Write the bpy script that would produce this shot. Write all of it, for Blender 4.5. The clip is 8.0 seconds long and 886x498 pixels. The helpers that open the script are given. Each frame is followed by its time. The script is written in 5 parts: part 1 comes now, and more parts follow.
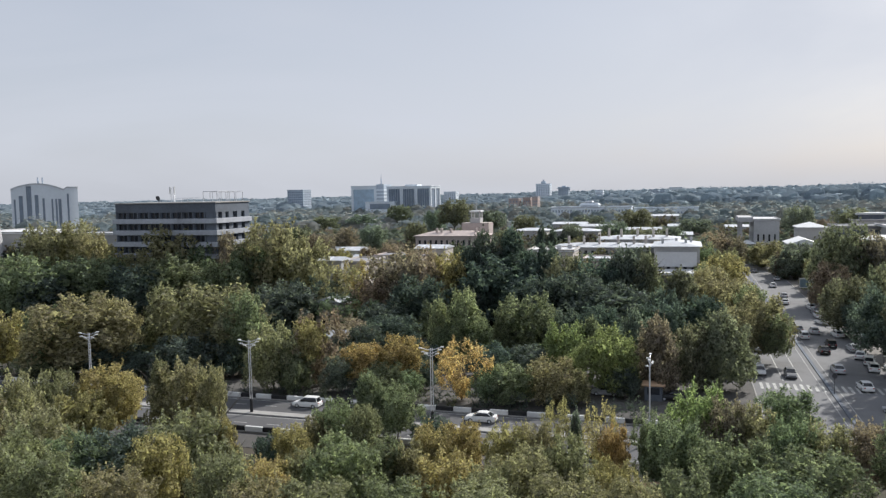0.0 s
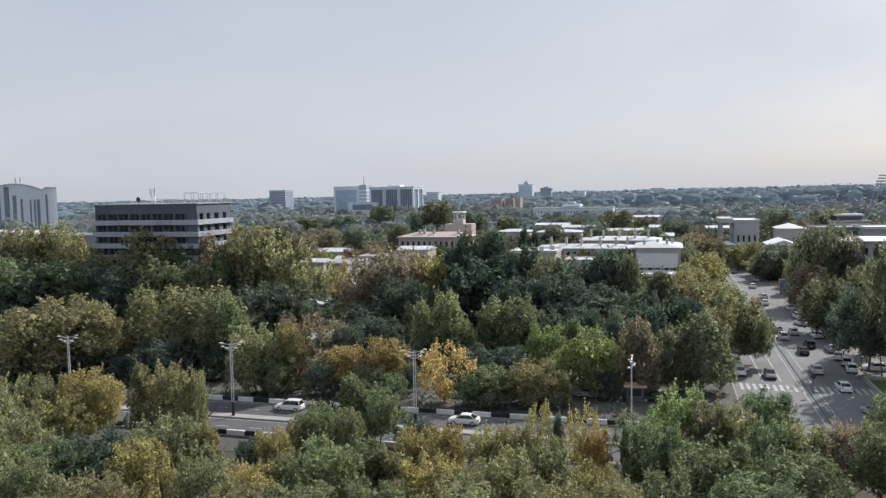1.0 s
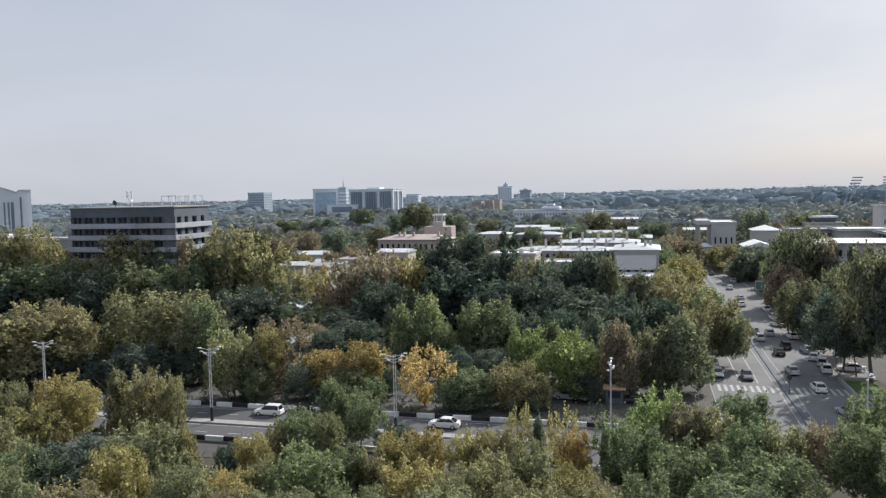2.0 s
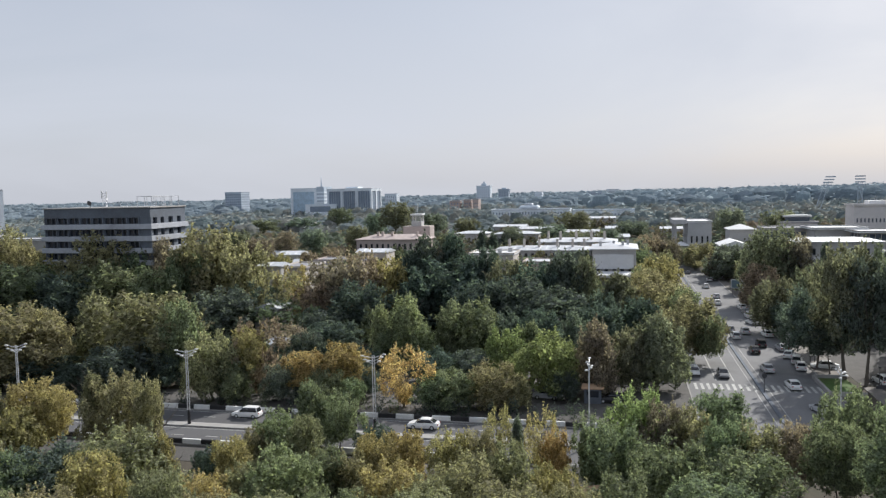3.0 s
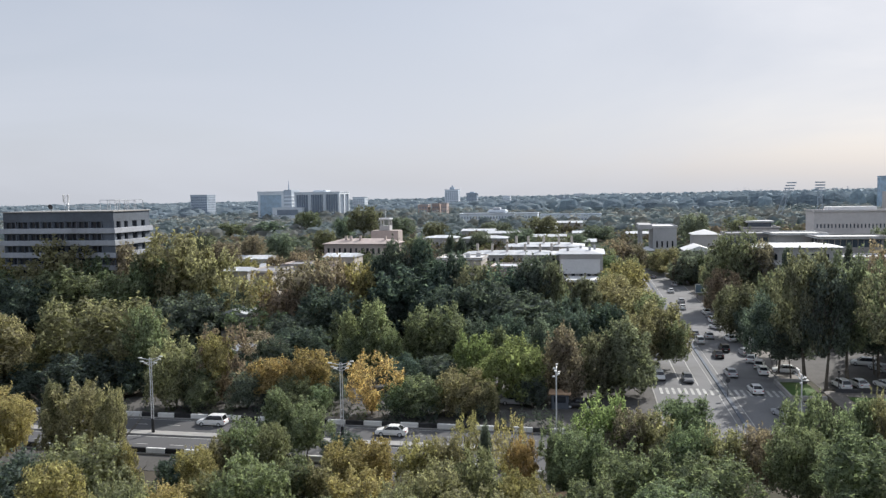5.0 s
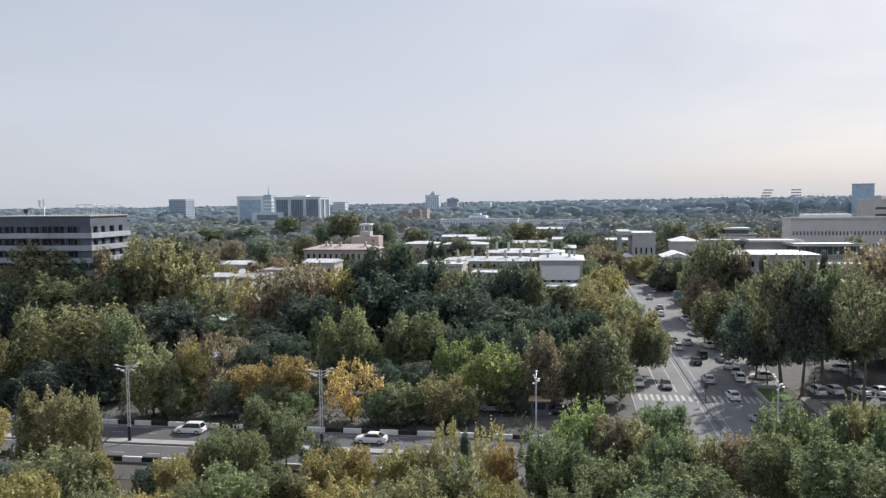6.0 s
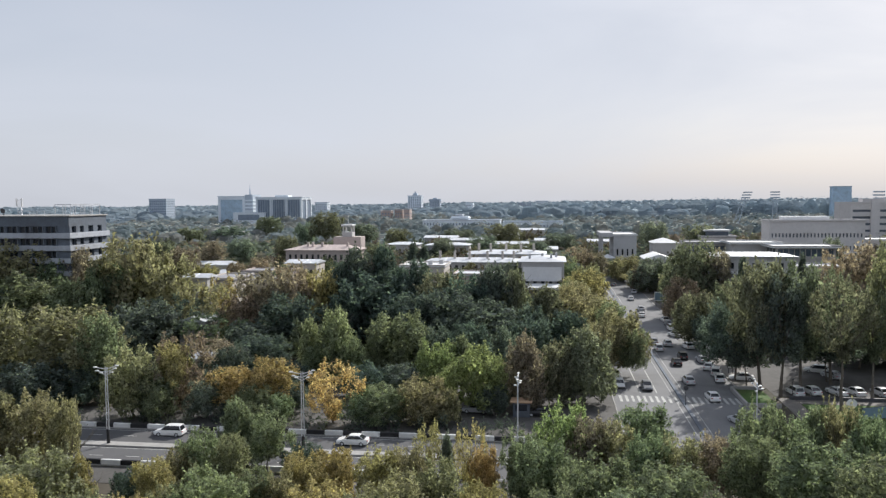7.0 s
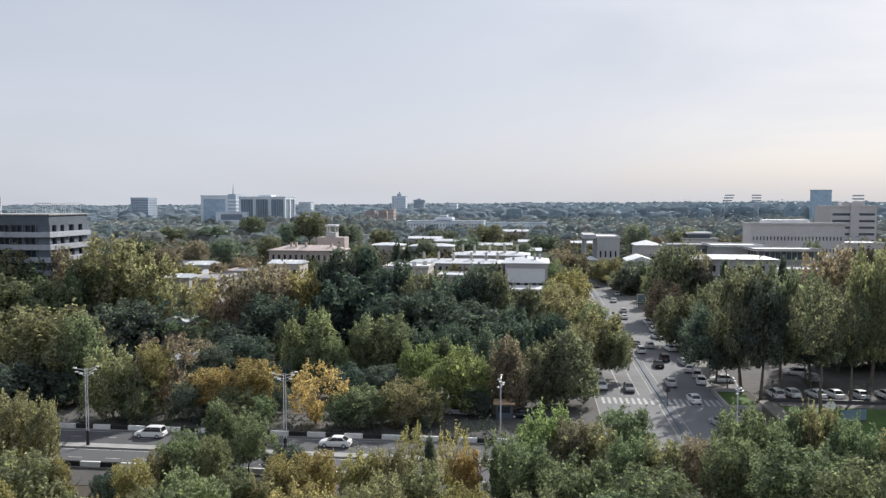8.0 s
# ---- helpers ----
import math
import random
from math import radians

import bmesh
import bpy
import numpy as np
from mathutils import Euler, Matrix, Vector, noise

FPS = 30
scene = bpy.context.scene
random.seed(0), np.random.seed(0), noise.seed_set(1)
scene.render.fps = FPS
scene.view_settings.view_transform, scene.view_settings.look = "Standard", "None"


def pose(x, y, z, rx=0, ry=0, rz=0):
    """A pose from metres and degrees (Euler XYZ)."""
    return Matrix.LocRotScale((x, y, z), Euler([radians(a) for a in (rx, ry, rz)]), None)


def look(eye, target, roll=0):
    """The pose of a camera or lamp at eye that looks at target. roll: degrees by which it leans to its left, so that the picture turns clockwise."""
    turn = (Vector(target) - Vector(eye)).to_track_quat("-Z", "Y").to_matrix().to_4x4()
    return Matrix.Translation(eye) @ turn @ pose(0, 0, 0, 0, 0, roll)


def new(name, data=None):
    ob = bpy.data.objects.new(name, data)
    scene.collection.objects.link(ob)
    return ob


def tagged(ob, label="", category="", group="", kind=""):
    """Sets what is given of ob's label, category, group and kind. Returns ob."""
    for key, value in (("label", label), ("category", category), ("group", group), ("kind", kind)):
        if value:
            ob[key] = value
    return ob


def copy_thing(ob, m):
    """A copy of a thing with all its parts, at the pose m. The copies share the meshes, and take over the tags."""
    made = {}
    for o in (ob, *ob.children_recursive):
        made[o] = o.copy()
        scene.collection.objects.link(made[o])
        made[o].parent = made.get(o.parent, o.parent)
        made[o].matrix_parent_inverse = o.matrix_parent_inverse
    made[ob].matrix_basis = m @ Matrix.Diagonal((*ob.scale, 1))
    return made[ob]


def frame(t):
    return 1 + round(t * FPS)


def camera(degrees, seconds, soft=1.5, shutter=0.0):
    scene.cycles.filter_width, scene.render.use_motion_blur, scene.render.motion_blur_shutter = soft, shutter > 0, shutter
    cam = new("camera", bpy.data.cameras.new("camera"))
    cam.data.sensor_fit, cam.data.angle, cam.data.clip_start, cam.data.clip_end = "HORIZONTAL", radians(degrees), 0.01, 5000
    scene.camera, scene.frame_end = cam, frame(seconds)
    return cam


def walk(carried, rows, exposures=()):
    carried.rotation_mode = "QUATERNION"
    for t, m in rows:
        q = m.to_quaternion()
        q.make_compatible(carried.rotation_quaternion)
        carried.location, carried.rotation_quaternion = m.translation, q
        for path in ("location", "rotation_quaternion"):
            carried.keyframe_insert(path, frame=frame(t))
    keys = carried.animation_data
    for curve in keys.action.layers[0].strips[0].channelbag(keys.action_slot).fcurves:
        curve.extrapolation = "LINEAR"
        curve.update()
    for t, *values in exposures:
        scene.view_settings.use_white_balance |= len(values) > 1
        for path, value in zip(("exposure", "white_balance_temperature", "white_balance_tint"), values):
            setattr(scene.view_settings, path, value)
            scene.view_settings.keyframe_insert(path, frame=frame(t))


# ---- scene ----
# the town's street grid: u runs along the avenue, v along the side street
TURN = -16.7
GRID = pose(0, 0, 0, 0, 0, TURN)


def grid(u, v, z=0.0, turn=0.0):
    return GRID @ pose(u, v, z, 0, 0, turn)


# ---- camera ----
cam = camera(59.45, 8.0, soft=1.35)
EXPOSURES = [(0.0, 0.29, 6120, 11), (8.0, 0.36, 6120, 11)]
walk(cam, [
    (0.0, pose(0.001, 0.000, 32.000, 85.750, 1.088, 0.576)),
    (0.5, pose(0.002, 0.000, 32.138, 85.759, 1.047, -0.037)),
    (1.0, pose(0.002, 0.000, 32.269, 85.762, 1.031, -0.692)),
    (1.5, pose(0.002, 0.000, 32.391, 85.906, 1.041, -1.375)),
    (3.0, pose(-0.001, 0.000, 32.729, 85.786, 1.141, -3.771)),
    (3.5, pose(0.000, 0.000, 32.836, 85.779, 1.131, -4.321)),
    (4.0, pose(-0.000, 0.000, 32.939, 85.881, 1.088, -4.907)),
    (4.5, pose(-0.000, 0.000, 33.043, 85.862, 1.004, -5.447)),
    (6.0, pose(0.001, 0.000, 33.355, 86.382, 0.619, -7.535)),
    (6.5, pose(-0.001, 0.000, 33.451, 86.325, 0.506, -8.144)),
    (7.0, pose(-0.003, 0.000, 33.538, 86.406, 0.379, -8.831)),
    (7.5, pose(-0.002, 0.000, 33.615, 86.512, 0.206, -9.471)),
    (8.0, pose(0.000, 0.000, 33.685, 86.455, -0.010, -9.997)),
], EXPOSURES)

# ---- light ----
SUN_AZIMUTH, SUN_HEIGHT = 46.0, 36.0
world = bpy.data.worlds.new("sky")
scene.world = world
world.use_nodes = True
wn = world.node_tree
sky = wn.nodes.new("ShaderNodeTexSky")
sky.sky_type = "NISHITA"
sky.sun_disc = False
sky.sun_elevation = radians(SUN_HEIGHT)
sky.sun_rotation = radians(SUN_AZIMUTH)
sky.air_density, sky.dust_density, sky.ozone_density = 1.0, 3.5, 1.0
# thin cloud veil over the whole sky
veil = wn.nodes.new("ShaderNodeTexNoise")
veil.inputs["Scale"].default_value = 1.6
veil.inputs["Detail"].default_value = 6.0
veil.inputs["Distortion"].default_value = 0.6
coords = wn.nodes.new("ShaderNodeTexCoord")
stretch = wn.nodes.new("ShaderNodeMapping")
stretch.inputs["Scale"].default_value = (1.0, 1.0, 4.0)
wn.links.new(coords.outputs["Generated"], stretch.inputs["Vector"])
wn.links.new(stretch.outputs["Vector"], veil.inputs["Vector"])
amount = wn.nodes.new("ShaderNodeMapRange")
amount.inputs["From Min"].default_value, amount.inputs["From Max"].default_value = 0.3, 0.75
amount.inputs["To Min"].default_value, amount.inputs["To Max"].default_value = 0.68, 0.95
wn.links.new(veil.outputs["Fac"], amount.inputs["Value"])
blend = wn.nodes.new("ShaderNodeMix")
blend.data_type = "RGBA"
# the veil is whiter low down, where one looks through more of it
parts_of = wn.nodes.new("ShaderNodeSeparateXYZ")
wn.links.new(coords.outputs["Generated"], parts_of.inputs["Vector"])
lift = wn.nodes.new("ShaderNodeMapRange")
lift.inputs["From Min"].default_value, lift.inputs["From Max"].default_value = 0.0, 0.35
wn.links.new(parts_of.outputs["Z"], lift.inputs["Value"])
tone = wn.nodes.new("ShaderNodeMix")
tone.data_type = "RGBA"
tone.inputs["A"].default_value = (6.35, 6.45, 6.75, 1)
tone.inputs["B"].default_value = (4.85, 5.15, 5.65, 1)
wn.links.new(lift.outputs["Result"], tone.inputs["Factor"])
wn.links.new(tone.outputs["Result"], blend.inputs["B"])
wn.links.new(amount.outputs["Result"], blend.inputs["Factor"])
wn.links.new(sky.outputs["Color"], blend.inputs["A"])
wn.links.new(blend.outputs["Result"], wn.nodes["Background"].inputs["Color"])
wn.nodes["Background"].inputs["Strength"].default_value = 0.09
lamp = bpy.data.lights.new("sun", "SUN")
lamp.energy, lamp.angle, lamp.color = 4.3, radians(0.8), (1.0, 0.94, 0.84)
sun_dir = Vector((math.sin(radians(SUN_AZIMUTH)) * math.cos(radians(SUN_HEIGHT)),
                  math.cos(radians(SUN_AZIMUTH)) * math.cos(radians(SUN_HEIGHT)), math.sin(radians(SUN_HEIGHT))))
sun = new("sun", lamp)
sun.matrix_world = look(sun_dir * 200, (0, 0, 0))


# ---- materials ----
def mat(name, base, rough=0.8, metal=0.0, vary=0.15, size=3.0, fine=0.3, bump=0.0, island=0.0, tint=False, spec=0.3, stain=None):
    """A surface with coarse and fine variation. tint: multiply by the object's colour. stain: (colour, amount)."""
    m = bpy.data.materials.new(name)
    m.use_nodes = True
    nt = m.node_tree
    bsdf = nt.nodes["Principled BSDF"]
    bsdf.inputs["Roughness"].default_value = rough
    bsdf.inputs["Metallic"].default_value = metal
    bsdf.inputs["Specular IOR Level"].default_value = spec
    tc = nt.nodes.new("ShaderNodeTexCoord")
    geo = nt.nodes.new("ShaderNodeNewGeometry")
    big = nt.nodes.new("ShaderNodeTexNoise")
    big.inputs["Scale"].default_value = 1.0 / size
    big.inputs["Detail"].default_value = 4
    small = nt.nodes.new("ShaderNodeTexNoise")
    small.inputs["Scale"].default_value = 1.0 / fine
    small.inputs["Detail"].default_value = 3
    for n in (big, small):
        nt.links.new(geo.outputs["Position"], n.inputs["Vector"])
    add = nt.nodes.new("ShaderNodeMath")
    add.operation = "ADD"
    nt.links.new(big.outputs["Fac"], add.inputs[0])
    nt.links.new(small.outputs["Fac"], add.inputs[1])
    rng = nt.nodes.new("ShaderNodeMapRange")
    rng.inputs["From Min"].default_value, rng.inputs["From Max"].default_value = 0.6, 1.4
    rng.inputs["To Min"].default_value, rng.inputs["To Max"].default_value = 1 - vary, 1 + vary
    nt.links.new(add.outputs[0], rng.inputs["Value"])
    last = rng.outputs["Result"]
    if island:
        isl = nt.nodes.new("ShaderNodeMapRange")
        isl.inputs["To Min"].default_value, isl.inputs["To Max"].default_value = 1 - island, 1 + island
        nt.links.new(geo.outputs["Random Per Island"], isl.inputs["Value"])
        mul = nt.nodes.new("ShaderNodeMath")
        mul.operation = "MULTIPLY"
        nt.links.new(last, mul.inputs[0])
        nt.links.new(isl.outputs["Result"], mul.inputs[1])
        last = mul.outputs[0]
    info = nt.nodes.new("ShaderNodeObjectInfo")
    ran = nt.nodes.new("ShaderNodeMapRange")
    ran.inputs["To Min"].default_value, ran.inputs["To Max"].default_value = 0.93, 1.07
    nt.links.new(info.outputs["Random"], ran.inputs["Value"])
    mul = nt.nodes.new("ShaderNodeMath")
    mul.operation = "MULTIPLY"
    nt.links.new(last, mul.inputs[0])
    nt.links.new(ran.outputs["Result"], mul.inputs[1])
    col = nt.nodes.new("ShaderNodeVectorMath")
    col.operation = "SCALE"
    col.inputs[0].default_value = base
    nt.links.new(mul.outputs[0], col.inputs["Scale"])
    out = col.outputs["Vector"]
    if tint:
        t = nt.nodes.new("ShaderNodeVectorMath")
        t.operation = "MULTIPLY"
        nt.links.new(out, t.inputs[0])
        nt.links.new(info.outputs["Color"], t.inputs[1])
        out = t.outputs["Vector"]
    if stain:
        patch = nt.nodes.new("ShaderNodeTexNoise")
        patch.inputs["Scale"].default_value = 0.7 / size
        patch.inputs["Detail"].default_value = 6
        patch.inputs["Roughness"].default_value = 0.7
        nt.links.new(geo.outputs["Position"], patch.inputs["Vector"])
        lim = nt.nodes.new("ShaderNodeMapRange")
        lim.inputs["From Min"].default_value, lim.inputs["From Max"].default_value = 0.5, 0.68
        lim.inputs["To Max"].default_value = stain[1]
        nt.links.new(patch.outputs["Fac"], lim.inputs["Value"])
        mx = nt.nodes.new("ShaderNodeMix")
        mx.data_type = "RGBA"
        nt.links.new(lim.outputs["Result"], mx.inputs["Factor"])
        nt.links.new(out, mx.inputs["A"])
        mx.inputs["B"].default_value = (*stain[0], 1)
        out = mx.outputs["Result"]
    nt.links.new(out, bsdf.inputs["Base Color"])
    if bump:
        b = nt.nodes.new("ShaderNodeBump")
        b.inputs["Distance"].default_value = bump
        b.inputs["Strength"].default_value = 0.6
        nt.links.new(small.outputs["Fac"], b.inputs["Height"])
        nt.links.new(b.outputs["Normal"], bsdf.inputs["Normal"])
    return m


def leaf_mat(name, base, glow=0.42, spot=0.6, through_tint=(1.18, 1.24, 0.85), spec=0.08):
    """Leaves: diffuse and translucent, each leaf its own shade, times the object's colour."""
    m = mat(name, base, rough=0.75, vary=0.25, size=2.5, fine=0.5, island=spot, tint=True, spec=spec)
    nt = m.node_tree
    bsdf = nt.nodes["Principled BSDF"]
    source = bsdf.inputs["Base Color"].links[0].from_socket
    thin = nt.nodes.new("ShaderNodeBsdfTranslucent")
    warm = nt.nodes.new("ShaderNodeVectorMath")
    warm.operation = "MULTIPLY"
    warm.inputs[1].default_value = through_tint
    nt.links.new(source, warm.inputs[0])
    nt.links.new(warm.outputs["Vector"], thin.inputs["Color"])
    mix = nt.nodes.new("ShaderNodeMixShader")
    mix.inputs["Fac"].default_value = glow
    nt.links.new(bsdf.outputs["BSDF"], mix.inputs[1])
    nt.links.new(thin.outputs["BSDF"], mix.inputs[2])
    nt.links.new(mix.outputs["Shader"], nt.nodes["Material Output"].inputs["Surface"])
    return m


def glass_mat(name, base, rough=0.12):
    return mat(name, base, rough=rough, vary=0.25, size=4, fine=1.0, spec=0.6)


M = {
    # earth and litter, base taken darker to hold the shade under trees
    "earth": mat("earth", (0.075, 0.065, 0.05), 0.95, vary=0.35, size=9, fine=0.7, bump=0.05, stain=((0.05, 0.06, 0.03), 0.8)),
    "asphalt": mat("asphalt", (0.175, 0.175, 0.178), 0.85, vary=0.16, size=7, fine=0.25, bump=0.004, stain=((0.11, 0.11, 0.112), 0.6)),
    "asphalt_worn": mat("asphalt_worn", (0.118, 0.117, 0.12), 0.85, vary=0.16, size=7, fine=0.25, bump=0.004, stain=((0.085, 0.085, 0.088), 0.6)),
    "paving": mat("paving", (0.19, 0.175, 0.16), 0.85, vary=0.2, size=4, fine=0.3, stain=((0.15, 0.14, 0.12), 0.5)),
    "paint_white": mat("paint_white", (0.72, 0.72, 0.7), 0.6, vary=0.1, size=1.5, fine=0.2, stain=((0.42, 0.41, 0.39), 0.5)),
    "paint_black": mat("paint_black", (0.025, 0.025, 0.027), 0.6, vary=0.3, size=1.5, fine=0.2, stain=((0.08, 0.08, 0.08), 0.5)),
    "road_paint": mat("road_paint", (0.42, 0.42, 0.4), 0.7, vary=0.25, size=1.0, fine=0.15, stain=((0.2, 0.2, 0.2), 0.7)),
    "concrete": mat("concrete", (0.34, 0.33, 0.315), 0.85, vary=0.15, size=4, fine=0.4, bump=0.003, stain=((0.22, 0.21, 0.2), 0.5)),
    "concrete_dark": mat("concrete_dark", (0.135, 0.155, 0.185), 0.85, vary=0.2, size=6, fine=0.5, stain=((0.09, 0.09, 0.1), 0.6)),
    "concrete_light": mat("concrete_light", (0.46, 0.46, 0.47), 0.85, vary=0.12, size=6, fine=0.6, stain=((0.34, 0.34, 0.34), 0.5)),
    "plaster_beige": mat("plaster_beige", (0.5, 0.46, 0.42), 0.85, vary=0.12, size=6, fine=0.6, stain=((0.36, 0.33, 0.3), 0.5)),
    "plaster_white": mat("plaster_white", (0.46, 0.455, 0.45), 0.8, vary=0.1, size=6, fine=0.6, stain=((0.36, 0.355, 0.35), 0.4)),
    "plaster_pink": mat("plaster_pink", (0.5, 0.43, 0.4), 0.85, vary=0.12, size=6, fine=0.6, stain=((0.36, 0.3, 0.28), 0.4)),
    # brown brick, its colour paled to stand for haze
    "brick_hazed": mat("brick_hazed", (0.5, 0.4, 0.36), 0.85, vary=0.15, size=8, fine=1.0, stain=((0.4, 0.36, 0.34), 0.5)),
    "roof_metal": mat("roof_metal", (0.58, 0.6, 0.63), 0.5, metal=0.15, vary=0.12, size=5, fine=0.6, stain=((0.45, 0.45, 0.46), 0.6)),
    "roof_white": mat("roof_white", (0.66, 0.665, 0.67), 0.6, vary=0.08, size=6, fine=0.7, stain=((0.55, 0.55, 0.55), 0.4)),
    "roof_pink": mat("roof_pink", (0.5, 0.42, 0.39), 0.6, vary=0.12, size=5, fine=0.6, stain=((0.33, 0.29, 0.28), 0.5)),
    "roof_grey": mat("roof_grey", (0.28, 0.28, 0.3), 0.7, vary=0.2, size=6, fine=0.6, stain=((0.17, 0.17, 0.18), 0.6)),
    "glass_dark": glass_mat("glass_dark", (0.03, 0.035, 0.045)),
    "glass_blue": glass_mat("glass_blue", (0.42, 0.55, 0.67), 0.4),
    "glass_slate": glass_mat("glass_slate", (0.07, 0.095, 0.13)),
    # glass of distant buildings, lightened and blued in place of haze
    "glass_hazed": glass_mat("glass_hazed", (0.22, 0.27, 0.34), 0.3),
    "band": mat("band", (0.4, 0.42, 0.46), 0.85, vary=0.15, size=6, fine=0.6, stain=((0.2, 0.2, 0.22), 0.5)),
    # pale stone, greyed and lightened in the colour for haze
    "stone_pale": mat("stone_pale", (0.6, 0.575, 0.565), 0.85, vary=0.08, size=8, fine=1.0, stain=((0.5, 0.48, 0.47), 0.4)),
    # base darkened to stand for tree shade on footways and car parks
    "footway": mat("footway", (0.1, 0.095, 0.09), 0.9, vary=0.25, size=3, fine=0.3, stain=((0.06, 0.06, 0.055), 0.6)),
    # distant walls: haze is mixed into the base colour, lighter and bluish
    "hazed_white": mat("hazed_white", (0.74, 0.79, 0.84), 0.8, vary=0.06, size=12, fine=2.0, stain=((0.62, 0.67, 0.73), 0.4)),
    "hazed_grey": mat("hazed_grey", (0.46, 0.52, 0.59), 0.8, vary=0.1, size=12, fine=2.0, stain=((0.38, 0.43, 0.5), 0.4)),
    "steel": mat("steel", (0.62, 0.63, 0.65), 0.45, metal=0.3, vary=0.12, size=1, fine=0.1),
    "steel_dark": mat("steel_dark", (0.06, 0.06, 0.065), 0.5, vary=0.2, size=1, fine=0.1),
    "bark": mat("bark", (0.13, 0.11, 0.09), 0.9, vary=0.35, size=0.8, fine=0.1, bump=0.02, stain=((0.3, 0.28, 0.24), 0.5)),
    "leaf": leaf_mat("leaf", (0.162, 0.162, 0.168), 0.58),
    "grass": mat("grass", (0.075, 0.13, 0.035), 0.9, vary=0.35, size=3, fine=0.25, stain=((0.12, 0.12, 0.05), 0.6)),
    "car_paint": mat("car_paint", (1, 1, 1), 0.28, vary=0.03, size=1, fine=0.2, tint=True, spec=0.5),
    "car_glass": glass_mat("car_glass", (0.02, 0.022, 0.026), 0.06),
    "tyre": mat("tyre", (0.02, 0.02, 0.02), 0.9, vary=0.2, size=0.3, fine=0.05),
    "lamp_red": mat("lamp_red", (0.35, 0.02, 0.02), 0.3, vary=0.1, size=0.5, fine=0.1),
    "lamp_clear": mat("lamp_clear", (0.75, 0.76, 0.78), 0.2, vary=0.1, size=0.5, fine=0.1),
    "orange": mat("orange", (0.46, 0.31, 0.2), 0.7, vary=0.12, size=2, fine=0.3),
    "sign_blue": mat("sign_blue", (0.17, 0.24, 0.29), 0.5, vary=0.1, size=1, fine=0.2),
}


# ---- building blocks ----
def link(bm, name, material, parent=None, label=""):
    me = bpy.data.meshes.new(name)
    bm.normal_update()
    bm.to_mesh(me)
    bm.free()
    me.materials.append(M[material] if isinstance(material, str) else material)
    ob = new(name, me)
    if parent is not None:
        ob.parent = parent
    if label:
        ob["label"] = label
    return ob


def part(name, bm, material, parent, label=""):
    return link(bm, name, material, parent, label)


def add_box(bm, x0, x1, y0, y1, z0, z1, bevel=0.0):
    made = bmesh.ops.create_cube(bm, size=1.0, matrix=Matrix.Translation(((x0 + x1) / 2, (y0 + y1) / 2, (z0 + z1) / 2)) @ Matrix.Diagonal((x1 - x0, y1 - y0, z1 - z0, 1)))
    if bevel:
        edges = list({e for v in made["verts"] for e in v.link_edges})
        bmesh.ops.bevel(bm, geom=edges, offset=bevel, segments=1, affect="EDGES")


def box(x0, x1, y0, y1, z0, z1, bevel=0.0):
    bm = bmesh.new()
    add_box(bm, x0, x1, y0, y1, z0, z1, bevel)
    return bm


def add_rod(bm, a, b, r, seg=6, r2=None):
    a, b = Vector(a), Vector(b)
    m = Matrix.Translation((a + b) / 2) @ (b - a).to_track_quat("Z", "Y").to_matrix().to_4x4()
    bmesh.ops.create_cone(bm, cap_ends=True, segments=seg, radius1=r, radius2=r if r2 is None else r2, depth=(b - a).length, matrix=m)


def thing(name, m, label, category, group="", kind=""):
    ob = new(name)
    ob.empty_display_size = 0.5
    ob.matrix_world = m
    return tagged(ob, label, category, group, kind)


# ---- ground ----
bm = bmesh.new()
bmesh.ops.create_circle(bm, cap_ends=True, segments=96, radius=4600)
ground = tagged(link(bm, "ground", "earth"), "dry earth with worn grass and leaf litter under the trees", "ground", kind="structure")


# ---- trees ----
def blades_mesh(name, verts, corners, materials, index=None):
    """A mesh of loose blades of 3 or 4 corners each, from an array of vertices."""
    n = len(verts) // corners
    me = bpy.data.meshes.new(name)
    me.vertices.add(n * corners)
    me.vertices.foreach_set("co", verts.ravel())
    me.loops.add(n * corners)
    me.loops.foreach_set("vertex_index", np.arange(n * corners))
    me.polygons.add(n)
    me.polygons.foreach_set("loop_start", np.arange(n) * corners)
    if index is not None:
        me.polygons.foreach_set("material_index", index)
    me.update(calc_edges=True)
    for m in materials:
        me.materials.append(m)
    return me


def crown_outline(z, form):
    """Half-width of a crown at the height z, from 0 to 1."""
    if form == "tall":
        return 0.5 * np.clip(1 - z, 0, 1) ** 0.42 * np.clip(z / 0.22, 0, 1) ** 0.5 * 1.04
    if form == "spread":
        return 0.5 * np.clip(1 - ((z - 0.6) / 0.42) ** 2, 0, 1) ** 0.5
    return 0.5 * np.clip(1 - np.abs((z - 0.46) / 0.56) ** 2.3, 0, 1) ** 0.55


